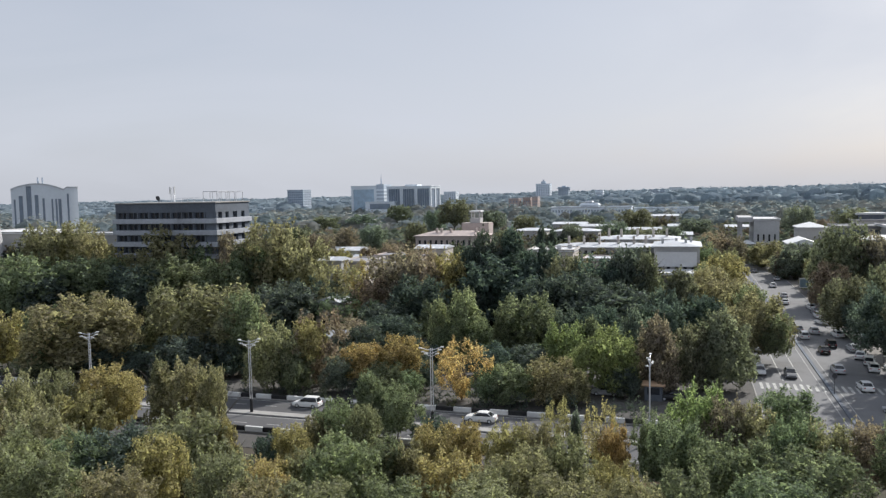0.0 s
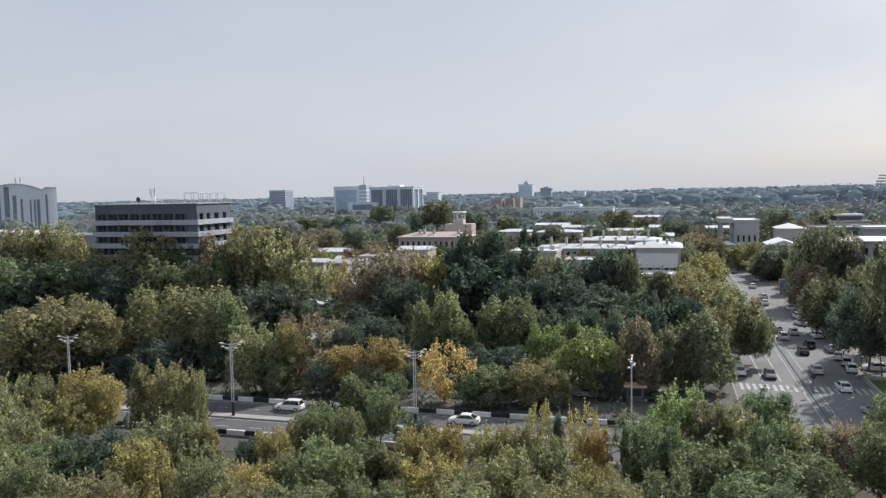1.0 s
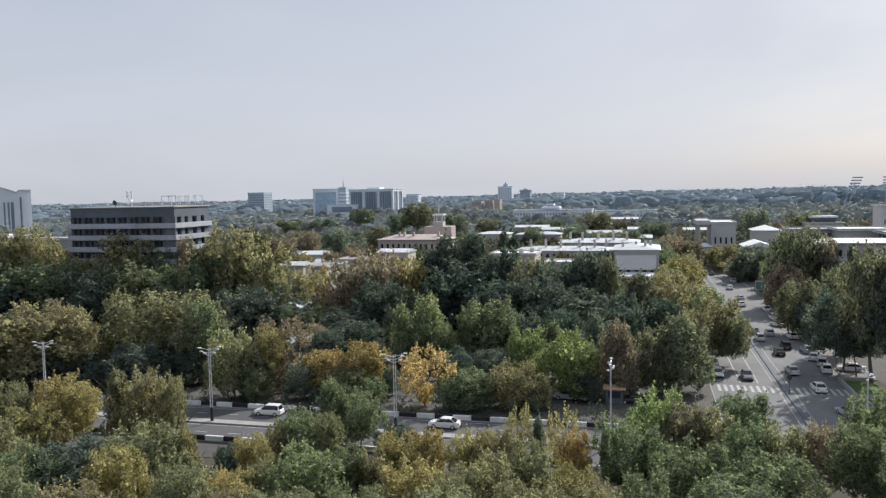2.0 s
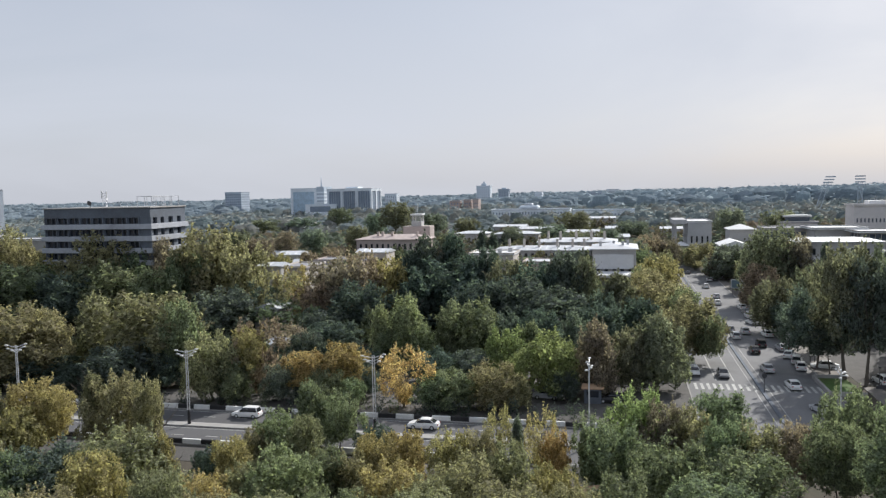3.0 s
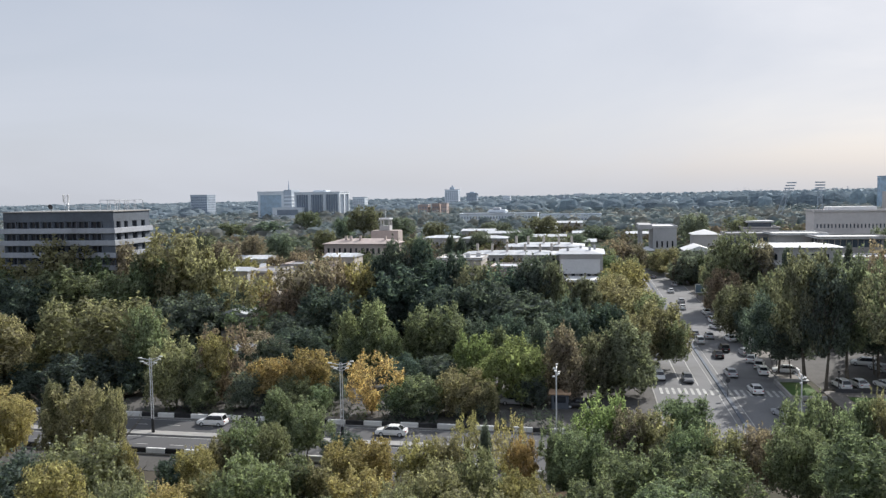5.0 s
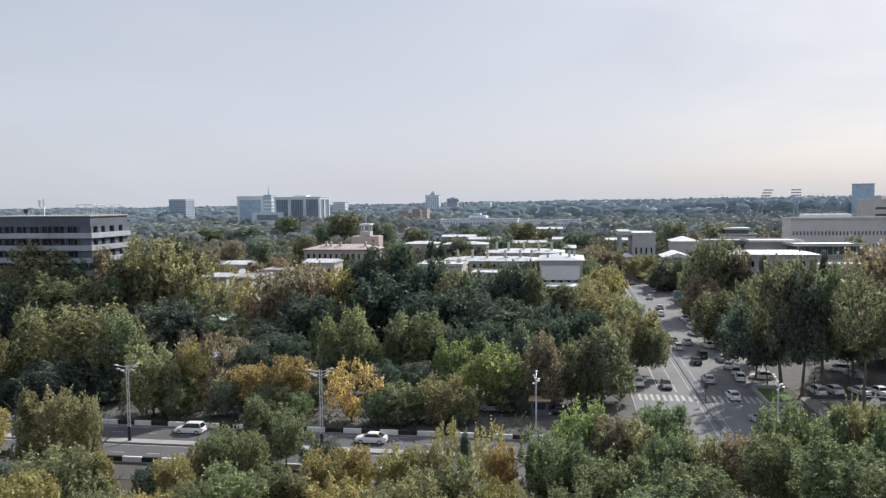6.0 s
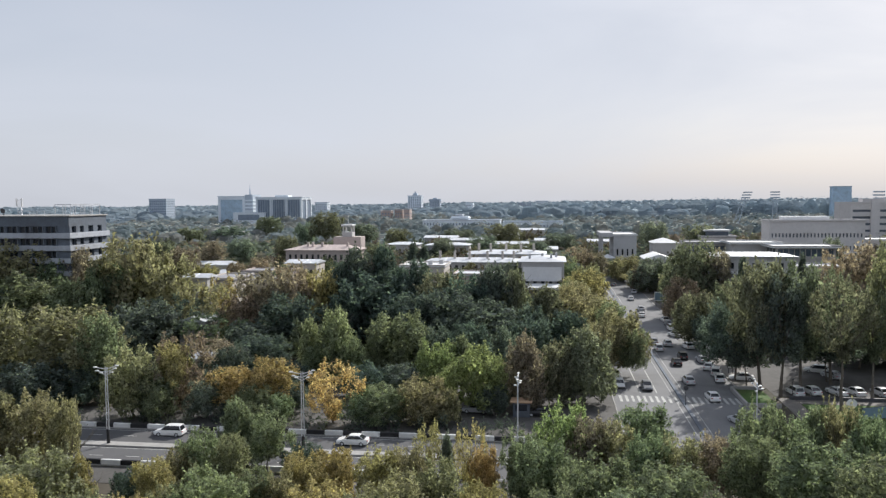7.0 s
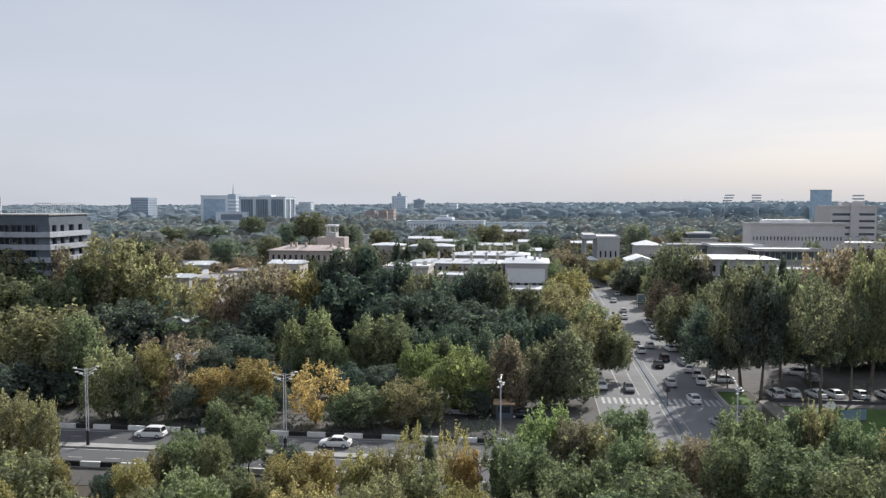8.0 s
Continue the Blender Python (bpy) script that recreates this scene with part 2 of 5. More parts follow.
def crown_verts(seed, leaves, size, lobes, form, gaps=0.0):
    """Three-cornered leaf blades on overlapping leafy lobes that fill a crown of height 1 and half-width about 0.5."""
    r = np.random.default_rng(seed)
    k = lobes
    z = np.clip(0.1 + 0.8 * (np.arange(k) + r.uniform(0.1, 0.9, k)) / k, 0.08, 0.9)
    # a few limbs reach out further than the rest and leave notches between them
    ang = np.arange(k) * 2.4 + r.normal(0, 0.35, k)
    limb = 1 + 0.13 * np.sin(3 * ang + seed) + r.normal(0, 0.07, k)
    reach = np.maximum(crown_outline(z, form) * limb - 0.1, 0.015) * np.where(np.arange(k) % 4 == 0, 0.55, 1.0)
    centre = np.stack([reach * np.cos(ang), reach * np.sin(ang), z], 1)
    cs = r.uniform(0.075, 0.16, k) * (1.12 - 0.35 * z) * (46 / max(k, 46)) ** 0.35
    centre[:, 2] = np.minimum(centre[:, 2], 1.0 - cs * 0.75)
    share = cs ** 2 / (cs ** 2).sum()
    n = leaves
    pick = r.choice(k, n, p=share)
    d = r.normal(size=(n, 3))
    d /= np.linalg.norm(d, axis=1)[:, None]
    away = centre[pick] - np.array([0, 0, 0.4])
    away /= np.linalg.norm(away, axis=1)[:, None] + 1e-6
    d = d + away * 0.45 + np.array([0, 0, 0.12])
    d /= np.linalg.norm(d, axis=1)[:, None]
    ph = r.uniform(0, 6.28, (k, 3))[pick]
    lump = 1 + 0.3 * np.sin(6 * d[:, 0] + ph[:, 0]) * np.cos(6 * d[:, 1] + ph[:, 1]) + 0.12 * np.sin(11 * d[:, 2] + ph[:, 2])
    dist = r.uniform(0.25, 1.0, n) ** 0.45 * lump
    pos = centre[pick] + d * (cs[pick] * dist)[:, None] * np.array([0.95, 0.95, 1.0])
    # leafy shoots that stand out of the lobes, mostly upwards
    shoots = 150
    root = r.integers(0, n, shoots)
    tip = d[root] * 0.6 + np.array([0, 0, 0.75]) + r.normal(size=(shoots, 3)) * 0.25
    on = r.uniform(size=n) < 0.2
    which = r.integers(0, shoots, n)
    spray = pos[root[which]] + tip[which] * r.uniform(0, 0.085, n)[:, None] + r.normal(size=(n, 3)) * 0.009
    pos[on] = spray[on]
    pos[:, 2] = np.clip(pos[:, 2], 0.01, 1.04)
    # sprays inside, which close the crown
    m = int(n * 0.14 * (1 - gaps))
    zi = r.uniform(0.12, 0.8, m)
    ai, ri = r.uniform(0, 6.28, m), crown_outline(zi, form) * 0.72 * r.uniform(0, 1, m) ** 0.5
    pos = np.concatenate([pos[:n - m], np.stack([ri * np.cos(ai), ri * np.sin(ai), zi], 1)])
    nrm = d * 0.7 + away * 0.25 + r.normal(size=(n, 3)) * 0.5 + np.array([0, 0, 0.15])
    nrm /= np.linalg.norm(nrm, axis=1)[:, None]
    side = np.cross(nrm, r.normal(size=(n, 3)))
    side /= np.linalg.norm(side, axis=1)[:, None]
    fore = np.cross(nrm, side)
    s = size * r.uniform(0.6, 1.4, n)[:, None]
    s[n - m:] *= 1.9
    verts = np.stack([pos - fore * s * 0.6 - side * s * 0.52, pos - fore * s * 0.6 + side * s * 0.52, pos + fore * s * 0.85 - nrm * s * 0.2], 1)
    return verts.reshape(-1, 3)


def crown_mesh(seed, leaves, size, lobes, form, gaps=0.0):
    return blades_mesh("crown", crown_verts(seed, leaves, size, lobes, form, gaps), 3, [M["leaf"]])


def trunk_mesh(name, seed):
    """A tapered trunk with limbs, for a tree of height 1."""
    r = random.Random(seed)
    bm = bmesh.new()
    at, rad = Vector((0, 0, -0.01)), 0.02
    path = [(at, rad)]
    for i in range(5):
        at = at + Vector((r.uniform(-0.02, 0.02), r.uniform(-0.02, 0.02), 0.14))
        rad *= 0.74
        path.append((at, rad))
    for (a, ra), (b, rb) in zip(path, path[1:]):
        add_rod(bm, a, b, ra, 7, rb)
    for i in range(9):
        j = r.randint(3, 4)
        a, ra = path[j]
        ang, out = i * 2.4 + r.uniform(-0.4, 0.4), r.uniform(0.14, 0.27)
        b = a + Vector((math.cos(ang) * out, math.sin(ang) * out, r.uniform(0.16, 0.28)))
        add_rod(bm, a, b, ra * 0.55, 5, 0.003)
        c = b + Vector((math.cos(ang + 0.6) * 0.1, math.sin(ang + 0.6) * 0.1, 0.09))
        add_rod(bm, b, c, 0.003, 4, 0.001)
    me = bpy.data.meshes.new(name)
    bm.to_mesh(me)
    bm.free()
    me.materials.append(M["bark"])
    return me


# grades of crown by leaf size, each in three forms
CROWNS = {}
for g, (grade, leaves, size, lobes) in enumerate((("near", 13500, 0.02, 74), ("middle", 10500, 0.0225, 60), ("back", 8000, 0.0255, 54), ("high", 9500, 0.0235, 58))):
    for f, form in enumerate(("round", "tall", "spread")):
        few = 0.55 if form == "spread" else 1.0
        CROWNS[grade, form] = [crown_mesh(11 + 40 * g + 11 * f + i, int(leaves * few), size, int(lobes * few), form, 0.8 if few < 1 else 0.0) for i in range(5 if form == "round" else 3)]
TRUNKS = [trunk_mesh("trunk", 5 + i) for i in range(4)]
# leaf colours: base 0.1 times these
LEAF = {
    "green": ((1.31, 1.52, 1.02), "green"),
    "leafgreen": ((1.66, 1.88, 0.98), "fresh green"),
    "olivegreen": ((1.62, 1.78, 1.14), "soft green"),
    "olive": ((1.8, 1.74, 1.15), "olive-green"),
    "olivedark": ((1.2, 1.28, 0.95), "dark olive"),
    "yellow": ((2.25, 1.98, 1.1), "yellowing"),
    "gold": ((2.5, 1.95, 1.05), "golden-yellow"),
    "straw": ((3.2, 2.4, 1.3), "pale golden"),
    "brown": ((1.8, 1.5, 1.25), "brownish turning"),
    # dark foliage, lowered further to include the weak light on the back rows
    "dark": ((0.76, 0.95, 0.86), "dark green"),
    "blue": ((1.25, 1.45, 1.25), "grey-green"),
}
tree_rng = random.Random(3)


def tree(u, v, height, width, colour, grade, group, form="round", low=None):
    """A tree whose crown starts at the height low. One at the kerb of the side street leans its crown over the road."""
    tint, word = LEAF[colour]
    size = "tall" if height > 16 else ("slender" if width < 0.4 * height else ("small" if height < 7 else "broad"))
    foot = u
    if v > 106 and 9.9 < u < 22:
        foot = 9.9
    elif v > 106 and 22 <= u < 33.6:
        foot = 33.6
    kind = "open airy crown" if form == "spread" else ("upright dense crown" if form == "tall" else "dense uneven crown")
    ob = thing("tree", grid(foot, v, 0), f"{size} {word} broadleaf tree with {kind}", "tree", group)
    spin = tree_rng.uniform(0, 6.28)
    trunk = new("trunk", tree_rng.choice(TRUNKS))
    trunk.parent, trunk.scale, trunk.rotation_euler = ob, (height * 0.8, height * 0.8, height), (0, 0, spin)
    trunk["label"] = "brown-grey bark trunk with limbs"
    if low is None:
        low = height * (0.1 if height > 8 else 0.04)
    low = min(low, height * 0.45)
    crown = new("crown", tree_rng.choice(CROWNS[grade, form]))
    crown.parent = ob
    crown.location = (u - foot, 0, low)
    crown.rotation_euler = (0, 0, spin)
    crown.scale = (width * 1.04, width * 1.04, (height - low) * 1.01)
    k = tree_rng.uniform(0.9, 1.12)
    crown.color = (tint[0] * k * tree_rng.uniform(0.93, 1.07), tint[1] * k, tint[2] * k, 1)
    return ob


for u, v, h, w, low, colour, form, grade in (
        (-77.0, 72, 11.3, 7.4, 0.4, 'olive', 'round', 'near'),
        (-77.0, 78, 10.3, 6.5, 0.4, 'olive', 'round', 'near'),
        (-65.7, 64, 10.1, 8.4, 0.4, 'olive', 'round', 'near'),
        (-61.3, 56, 10.4, 7.5, 0.4, 'olivegreen', 'round', 'near'),
        (-77.1, 66, 11.4, 8.3, 0.4, 'olive', 'round', 'near'),
        (-72.1, 82, 10.5, 8.2, 1.7, 'yellow', 'round', 'near'),
        (-67.6, 80, 9.9, 4.7, 4.1, 'yellow', 'round', 'near'),
        (-70.4, 76, 8.6, 7.6, 0.4, 'yellow', 'round', 'near'),
        (-58.8, 80, 12.0, 7.6, 2.6, 'olive', 'round', 'near'),
        (-62.0, 80, 12.2, 3.9, 5.2, 'olive', 'tall', 'near'),
        (-53.9, 79, 11.9, 3.8, 4.7, 'olive', 'round', 'near'),
        (-57.4, 66, 8.0, 9.5, 0.4, 'dark', 'round', 'near'),
        (-59.2, 62, 8.2, 7.4, 0.5, 'green', 'round', 'near'),
        (-51.2, 70, 8.9, 9.1, 0.4, 'olive', 'round', 'near'),
        (-47.8, 72, 8.0, 3.8, 0.4, 'yellow', 'tall', 'near'),
        (-50.5, 64, 8.3, 6.2, 0.6, 'yellow', 'round', 'near'),
):
    tree(u, v, h, w, colour, grade, 'trees in the garden before the avenue', form, low)
for u, v, h, w, low, colour, form, grade in (
        (-40.1, 60, 8.7, 6.7, 0.7, 'olive', 'round', 'near'),
        (-48.1, 55, 8.2, 7.5, 1.4, 'olive', 'round', 'near'),
        (-55.1, 54, 9.4, 7.6, 1.5, 'olivegreen', 'round', 'near'),
        (-45.6, 78, 4.4, 4.6, 0.4, 'dark', 'round', 'near'),
        (-41.9, 76, 6.3, 4.8, 0.4, 'yellow', 'round', 'near'),
        (-39.7, 66, 6.0, 6.1, 0.4, 'yellow', 'round', 'near'),
        (-37.1, 70, 5.9, 5.2, 0.4, 'olive', 'round', 'near'),
        (-35.8, 58, 7.2, 6.4, 1.6, 'olive', 'round', 'near'),
        (-39.5, 82, 7.7, 6.0, 0.4, 'olivegreen', 'round', 'near'),
        (-40.9, 80, 6.3, 4.6, 0.4, 'olive', 'round', 'near'),
        (-35.8, 82, 7.4, 4.4, 0.4, 'olive', 'round', 'near'),
        (-33.2, 70, 7.7, 7.4, 0.4, 'olivegreen', 'round', 'near'),
        (-30.5, 76, 5.7, 5.5, 0.4, 'green', 'round', 'near'),
        (-29.8, 58, 7.8, 7.2, 2.3, 'olive', 'round', 'near'),
        (-38.4, 90, 9.3, 5.9, 1.4, 'green', 'tall', 'near'),
        (-34.5, 89.5, 7.9, 6.1, 1.5, 'green', 'round', 'near'),
):
    tree(u, v, h, w, colour, grade, 'trees in the garden before the avenue', form, low)
for u, v, h, w, low, colour, form, grade in (
        (-29.6, 89, 4.5, 4.6, 0.6, 'dark', 'round', 'near'),
        (-26.8, 80, 6.3, 5.6, 0.4, 'yellow', 'round', 'near'),
        (-23.5, 82, 6.3, 5.1, 0.4, 'gold', 'round', 'near'),
        (-28.1, 76, 5.5, 4.6, 0.4, 'olive', 'round', 'near'),
        (-21.3, 68, 7.6, 6.9, 1.0, 'yellow', 'round', 'near'),
        (-16.7, 66, 7.4, 5.1, 1.9, 'olive', 'round', 'near'),
        (-23.4, 60, 7.6, 6.7, 2.2, 'olivegreen', 'round', 'near'),
        (-18.1, 80, 7.0, 4.9, 0.4, 'yellow', 'round', 'near'),
        (-15.4, 81, 7.1, 4.7, 0.4, 'olive', 'round', 'near'),
        (-14.4, 70, 7.9, 6.9, 1.0, 'olive', 'round', 'near'),
        (-15.9, 60, 8.3, 6.9, 3.1, 'olive', 'round', 'near'),
        (-13.4, 84, 8.9, 3.0, 2.3, 'yellow', 'spread', 'near'),
        (-11.4, 84, 7.9, 1.9, 2.5, 'blue', 'tall', 'near'),
        (-8.7, 84, 8.9, 3.6, 0.4, 'yellow', 'spread', 'near'),
        (-7.0, 82, 7.1, 3.3, 1.1, 'gold', 'round', 'near'),
        (-10.8, 74, 8.1, 5.5, 0.8, 'olive', 'round', 'near'),
):
    tree(u, v, h, w, colour, grade, 'trees in the garden before the avenue', form, low)
for u, v, h, w, low, colour, form, grade in (
        (-6.3, 72, 6.7, 4.7, 1.0, 'yellow', 'round', 'near'),
        (-9.3, 62, 8.7, 6.5, 3.0, 'olive', 'round', 'near'),
        (-2.9, 84, 8.1, 4.8, 0.4, 'green', 'round', 'near'),
        (1.7, 88, 10.5, 6.5, 0.4, 'leafgreen', 'round', 'near'),
        (4.5, 86, 9.5, 6.0, 0.7, 'brown', 'round', 'near'),
        (-0.6, 80, 8.7, 6.8, 0.4, 'green', 'round', 'near'),
        (6.8, 86, 9.1, 5.3, 0.9, 'olive', 'round', 'near'),
        (10.9, 92, 9.4, 6.6, 3.9, 'green', 'round', 'near'),
        (10.4, 84, 8.4, 6.3, 0.4, 'green', 'round', 'near'),
        (13.9, 84, 8.3, 5.7, 0.6, 'olive', 'round', 'near'),
        (4.3, 72, 9.8, 7.5, 2.2, 'green', 'round', 'near'),
        (10.8, 70, 9.6, 7.6, 3.8, 'green', 'round', 'near'),
        (-0.0, 66, 8.6, 6.1, 2.8, 'green', 'round', 'near'),
        (6.9, 62, 10.1, 7.7, 4.9, 'green', 'round', 'near'),
        (-3.8, 60, 9.5, 4.8, 4.5, 'olive', 'round', 'near'),
        (17.8, 84, 8.5, 5.1, 2.0, 'brown', 'round', 'near'),
):
    tree(u, v, h, w, colour, grade, 'trees in the garden before the avenue', form, low)
for u, v, h, w, low, colour, form, grade in (
        (21.7, 82, 12.7, 6.1, 1.8, 'green', 'round', 'near'),
        (25.2, 81, 11.6, 4.6, 3.5, 'green', 'round', 'near'),
        (26.7, 82, 12.5, 3.8, 4.4, 'green', 'tall', 'near'),
        (29.1, 82, 13.0, 4.8, 3.3, 'olive', 'round', 'near'),
        (31.0, 80, 12.4, 4.5, 4.2, 'green', 'round', 'near'),
        (32.3, 76, 12.0, 5.3, 4.7, 'green', 'round', 'near'),
        (19.3, 76, 11.0, 6.0, 4.1, 'green', 'round', 'near'),
        (22.8, 68, 12.9, 8.2, 6.0, 'green', 'round', 'near'),
        (25.8, 62, 13.6, 7.8, 7.3, 'green', 'round', 'near'),
        (35.5, 74, 14.0, 7.2, 5.6, 'olive', 'round', 'near'),
):
    tree(u, v, h, w, colour, grade, 'trees in the garden before the avenue', form, low)
for u, v, h, w, low, colour, form, grade in (
        (-103.3, 112, 14.8, 18.2, 1.7, 'olive', 'round', 'middle'),
        (-97.1, 114, 14.2, 8.1, 4.6, 'olive', 'round', 'middle'),
        (-110.6, 111, 12.4, 7.1, 1.5, 'green', 'round', 'middle'),
        (-120.4, 112, 11.7, 9.4, 0.8, 'yellow', 'round', 'middle'),
        (-130.8, 113, 12.1, 12.9, 0.4, 'olive', 'round', 'middle'),
        (-82.5, 122, 16.0, 19.6, 0.5, 'olive', 'round', 'middle'),
        (-95.1, 124, 15.2, 10.2, 1.6, 'olive', 'tall', 'middle'),
        (-74.2, 119, 15.2, 8.0, 2.6, 'green', 'round', 'middle'),
        (-81.9, 113, 8.5, 12.7, 0.4, 'dark', 'round', 'middle'),
        (-96.1, 113, 5.9, 12.1, 0.4, 'dark', 'round', 'middle'),
        (-110.3, 112, 4.5, 12.4, 0.4, 'green', 'round', 'middle'),
        (-64.2, 111, 11.2, 8.7, 0.4, 'olive', 'round', 'middle'),
        (-58.1, 115, 12.6, 9.3, 0.4, 'brown', 'spread', 'middle'),
        (-58.6, 113, 11.7, 5.5, 4.6, 'yellow', 'round', 'middle'),
        (-59.7, 110, 7.1, 6.3, 0.4, 'green', 'round', 'middle'),
        (-52.8, 112, 6.1, 6.3, 0.4, 'blue', 'round', 'middle'),
):
    tree(u, v, h, w, colour, grade, 'trees beyond the avenue', form, low)
for u, v, h, w, low, colour, form, grade in (
        (-49.2, 114, 7.9, 7.7, 1.9, 'gold', 'round', 'middle'),
        (-43.6, 116, 9.1, 8.2, 2.1, 'gold', 'round', 'middle'),
        (-44.6, 111, 5.8, 6.2, 0.4, 'green', 'round', 'middle'),
        (-32.5, 112, 9.1, 8.6, 0.4, 'straw', 'spread', 'middle'),
        (-24.7, 112, 6.1, 8.0, 0.4, 'green', 'round', 'middle'),
        (-18.9, 113, 7.4, 8.0, 0.4, 'olive', 'round', 'middle'),
        (-27.6, 111, 5.5, 5.9, 0.4, 'green', 'round', 'middle'),
        (-15.1, 113, 5.5, 5.0, 0.4, 'olive', 'tall', 'middle'),
        (-11.4, 121, 10.7, 9.8, 0.4, 'leafgreen', 'round', 'middle'),
        (-18.8, 127, 10.1, 7.3, 0.4, 'leafgreen', 'round', 'middle'),
        (-15.1, 131, 10.5, 5.7, 2.8, 'green', 'tall', 'middle'),
        (-8.1, 133, 11.9, 5.9, 0.8, 'blue', 'tall', 'middle'),
        (-4.1, 123, 12.2, 7.7, 0.4, 'brown', 'tall', 'middle'),
        (5.6, 127, 12.7, 11.0, 0.4, 'olivedark', 'tall', 'middle'),
        (1.4, 126, 10.6, 6.2, 0.4, 'olivedark', 'round', 'middle'),
        (-1.9, 130, 7.4, 4.6, 0.4, 'dark', 'round', 'middle'),
):
    tree(u, v, h, w, colour, grade, 'trees beyond the avenue', form, low)
for u, v, h, w, low, colour, form, grade in (
        (12.9, 149, 12.8, 11.0, 1.8, 'olive', 'round', 'middle'),
        (15.2, 146, 9.8, 5.7, 1.8, 'green', 'round', 'middle'),
        (8.3, 142, 11.0, 6.8, 1.5, 'olive', 'round', 'middle'),
        (-39.4, 139, 13.9, 9.7, 0.4, 'olivegreen', 'tall', 'middle'),
        (-44.8, 140, 11.7, 5.2, 0.4, 'olivegreen', 'tall', 'middle'),
        (-36.4, 137, 8.9, 6.2, 0.4, 'olivegreen', 'round', 'middle'),
        (-41.6, 138, 7.5, 7.4, 0.4, 'green', 'round', 'middle'),
        (-29.2, 146, 12.1, 12.2, 0.4, 'green', 'round', 'middle'),
        (-32.9, 144, 9.6, 6.7, 0.4, 'green', 'tall', 'middle'),
        (-23.4, 149, 9.1, 8.8, 0.4, 'dark', 'round', 'middle'),
        (-15.7, 150, 9.7, 8.7, 0.4, 'dark', 'round', 'middle'),
        (-6.6, 136, 8.5, 5.8, 1.1, 'dark', 'round', 'middle'),
        (-31.6, 128, 5.6, 8.7, 0.4, 'dark', 'round', 'middle'),
        (-23.8, 128, 5.9, 10.5, 0.4, 'dark', 'round', 'middle'),
        (-44.6, 124, 4.9, 5.8, 0.4, 'dark', 'round', 'middle'),
        (-3.7, 132, 3.1, 7.5, 0.4, 'dark', 'round', 'middle'),
):
    tree(u, v, h, w, colour, grade, 'trees beyond the avenue', form, low)
# low dark crowns added mostly to stand for shade on the car park
for u, v, h, w, low, colour, form, grade in (
        (-63.3, 138, 7.7, 9.3, 0.4, 'brown', 'spread', 'middle'),
        (-57.7, 134, 7.2, 7.0, 0.4, 'dark', 'round', 'middle'),
        (-45.1, 130, 5.2, 8.1, 0.4, 'dark', 'round', 'middle'),
        (-57.2, 146, 6.9, 12.6, 0.4, 'dark', 'round', 'middle'),
        (-56.1, 125, 5.2, 7.6, 0.4, 'dark', 'round', 'middle'),
        (-65.6, 132, 4.5, 9.6, 0.4, 'dark', 'round', 'middle'),
):
    tree(u, v, h, w, colour, grade, 'trees beyond the avenue', form, low)
for u, v, h, w, low, colour, form, grade in (
        (-161.1, 158, 17.7, 20.3, 0.4, 'green', 'round', 'back'),
        (-182.1, 160, 16.9, 18.1, 0.4, 'olive', 'round', 'back'),
        (-184.2, 186, 24.3, 13.2, 6.9, 'olive', 'round', 'back'),
        (-175.0, 188, 25.0, 16.9, 6.9, 'olive', 'round', 'back'),
        (-163.4, 184, 22.0, 11.4, 7.5, 'olive', 'round', 'back'),
        (-150.1, 182, 20.2, 13.5, 4.8, 'yellow', 'round', 'back'),
        (-131.6, 178, 23.8, 18.0, 5.7, 'olive', 'round', 'back'),
        (-122.9, 176, 19.4, 11.9, 3.1, 'green', 'round', 'back'),
        (-138.0, 176, 18.4, 12.2, 4.3, 'olive', 'round', 'back'),
        (-146.9, 164, 17.2, 21.9, 1.3, 'green', 'round', 'back'),
        (-154.3, 160, 13.4, 18.9, 0.4, 'dark', 'round', 'back'),
        (-131.5, 162, 14.9, 15.6, 2.1, 'dark', 'round', 'back'),
        (-124.1, 168, 17.3, 17.3, 4.2, 'green', 'round', 'back'),
        (-117.6, 180, 22.7, 10.9, 5.7, 'brown', 'tall', 'back'),
        (-103.9, 180, 25.2, 19.2, 0.4, 'olive', 'round', 'back'),
        (-93.9, 178, 22.2, 14.4, 0.6, 'olive', 'round', 'back'),
):
    tree(u, v, h, w, colour, grade, 'tall trees further back', form, low)
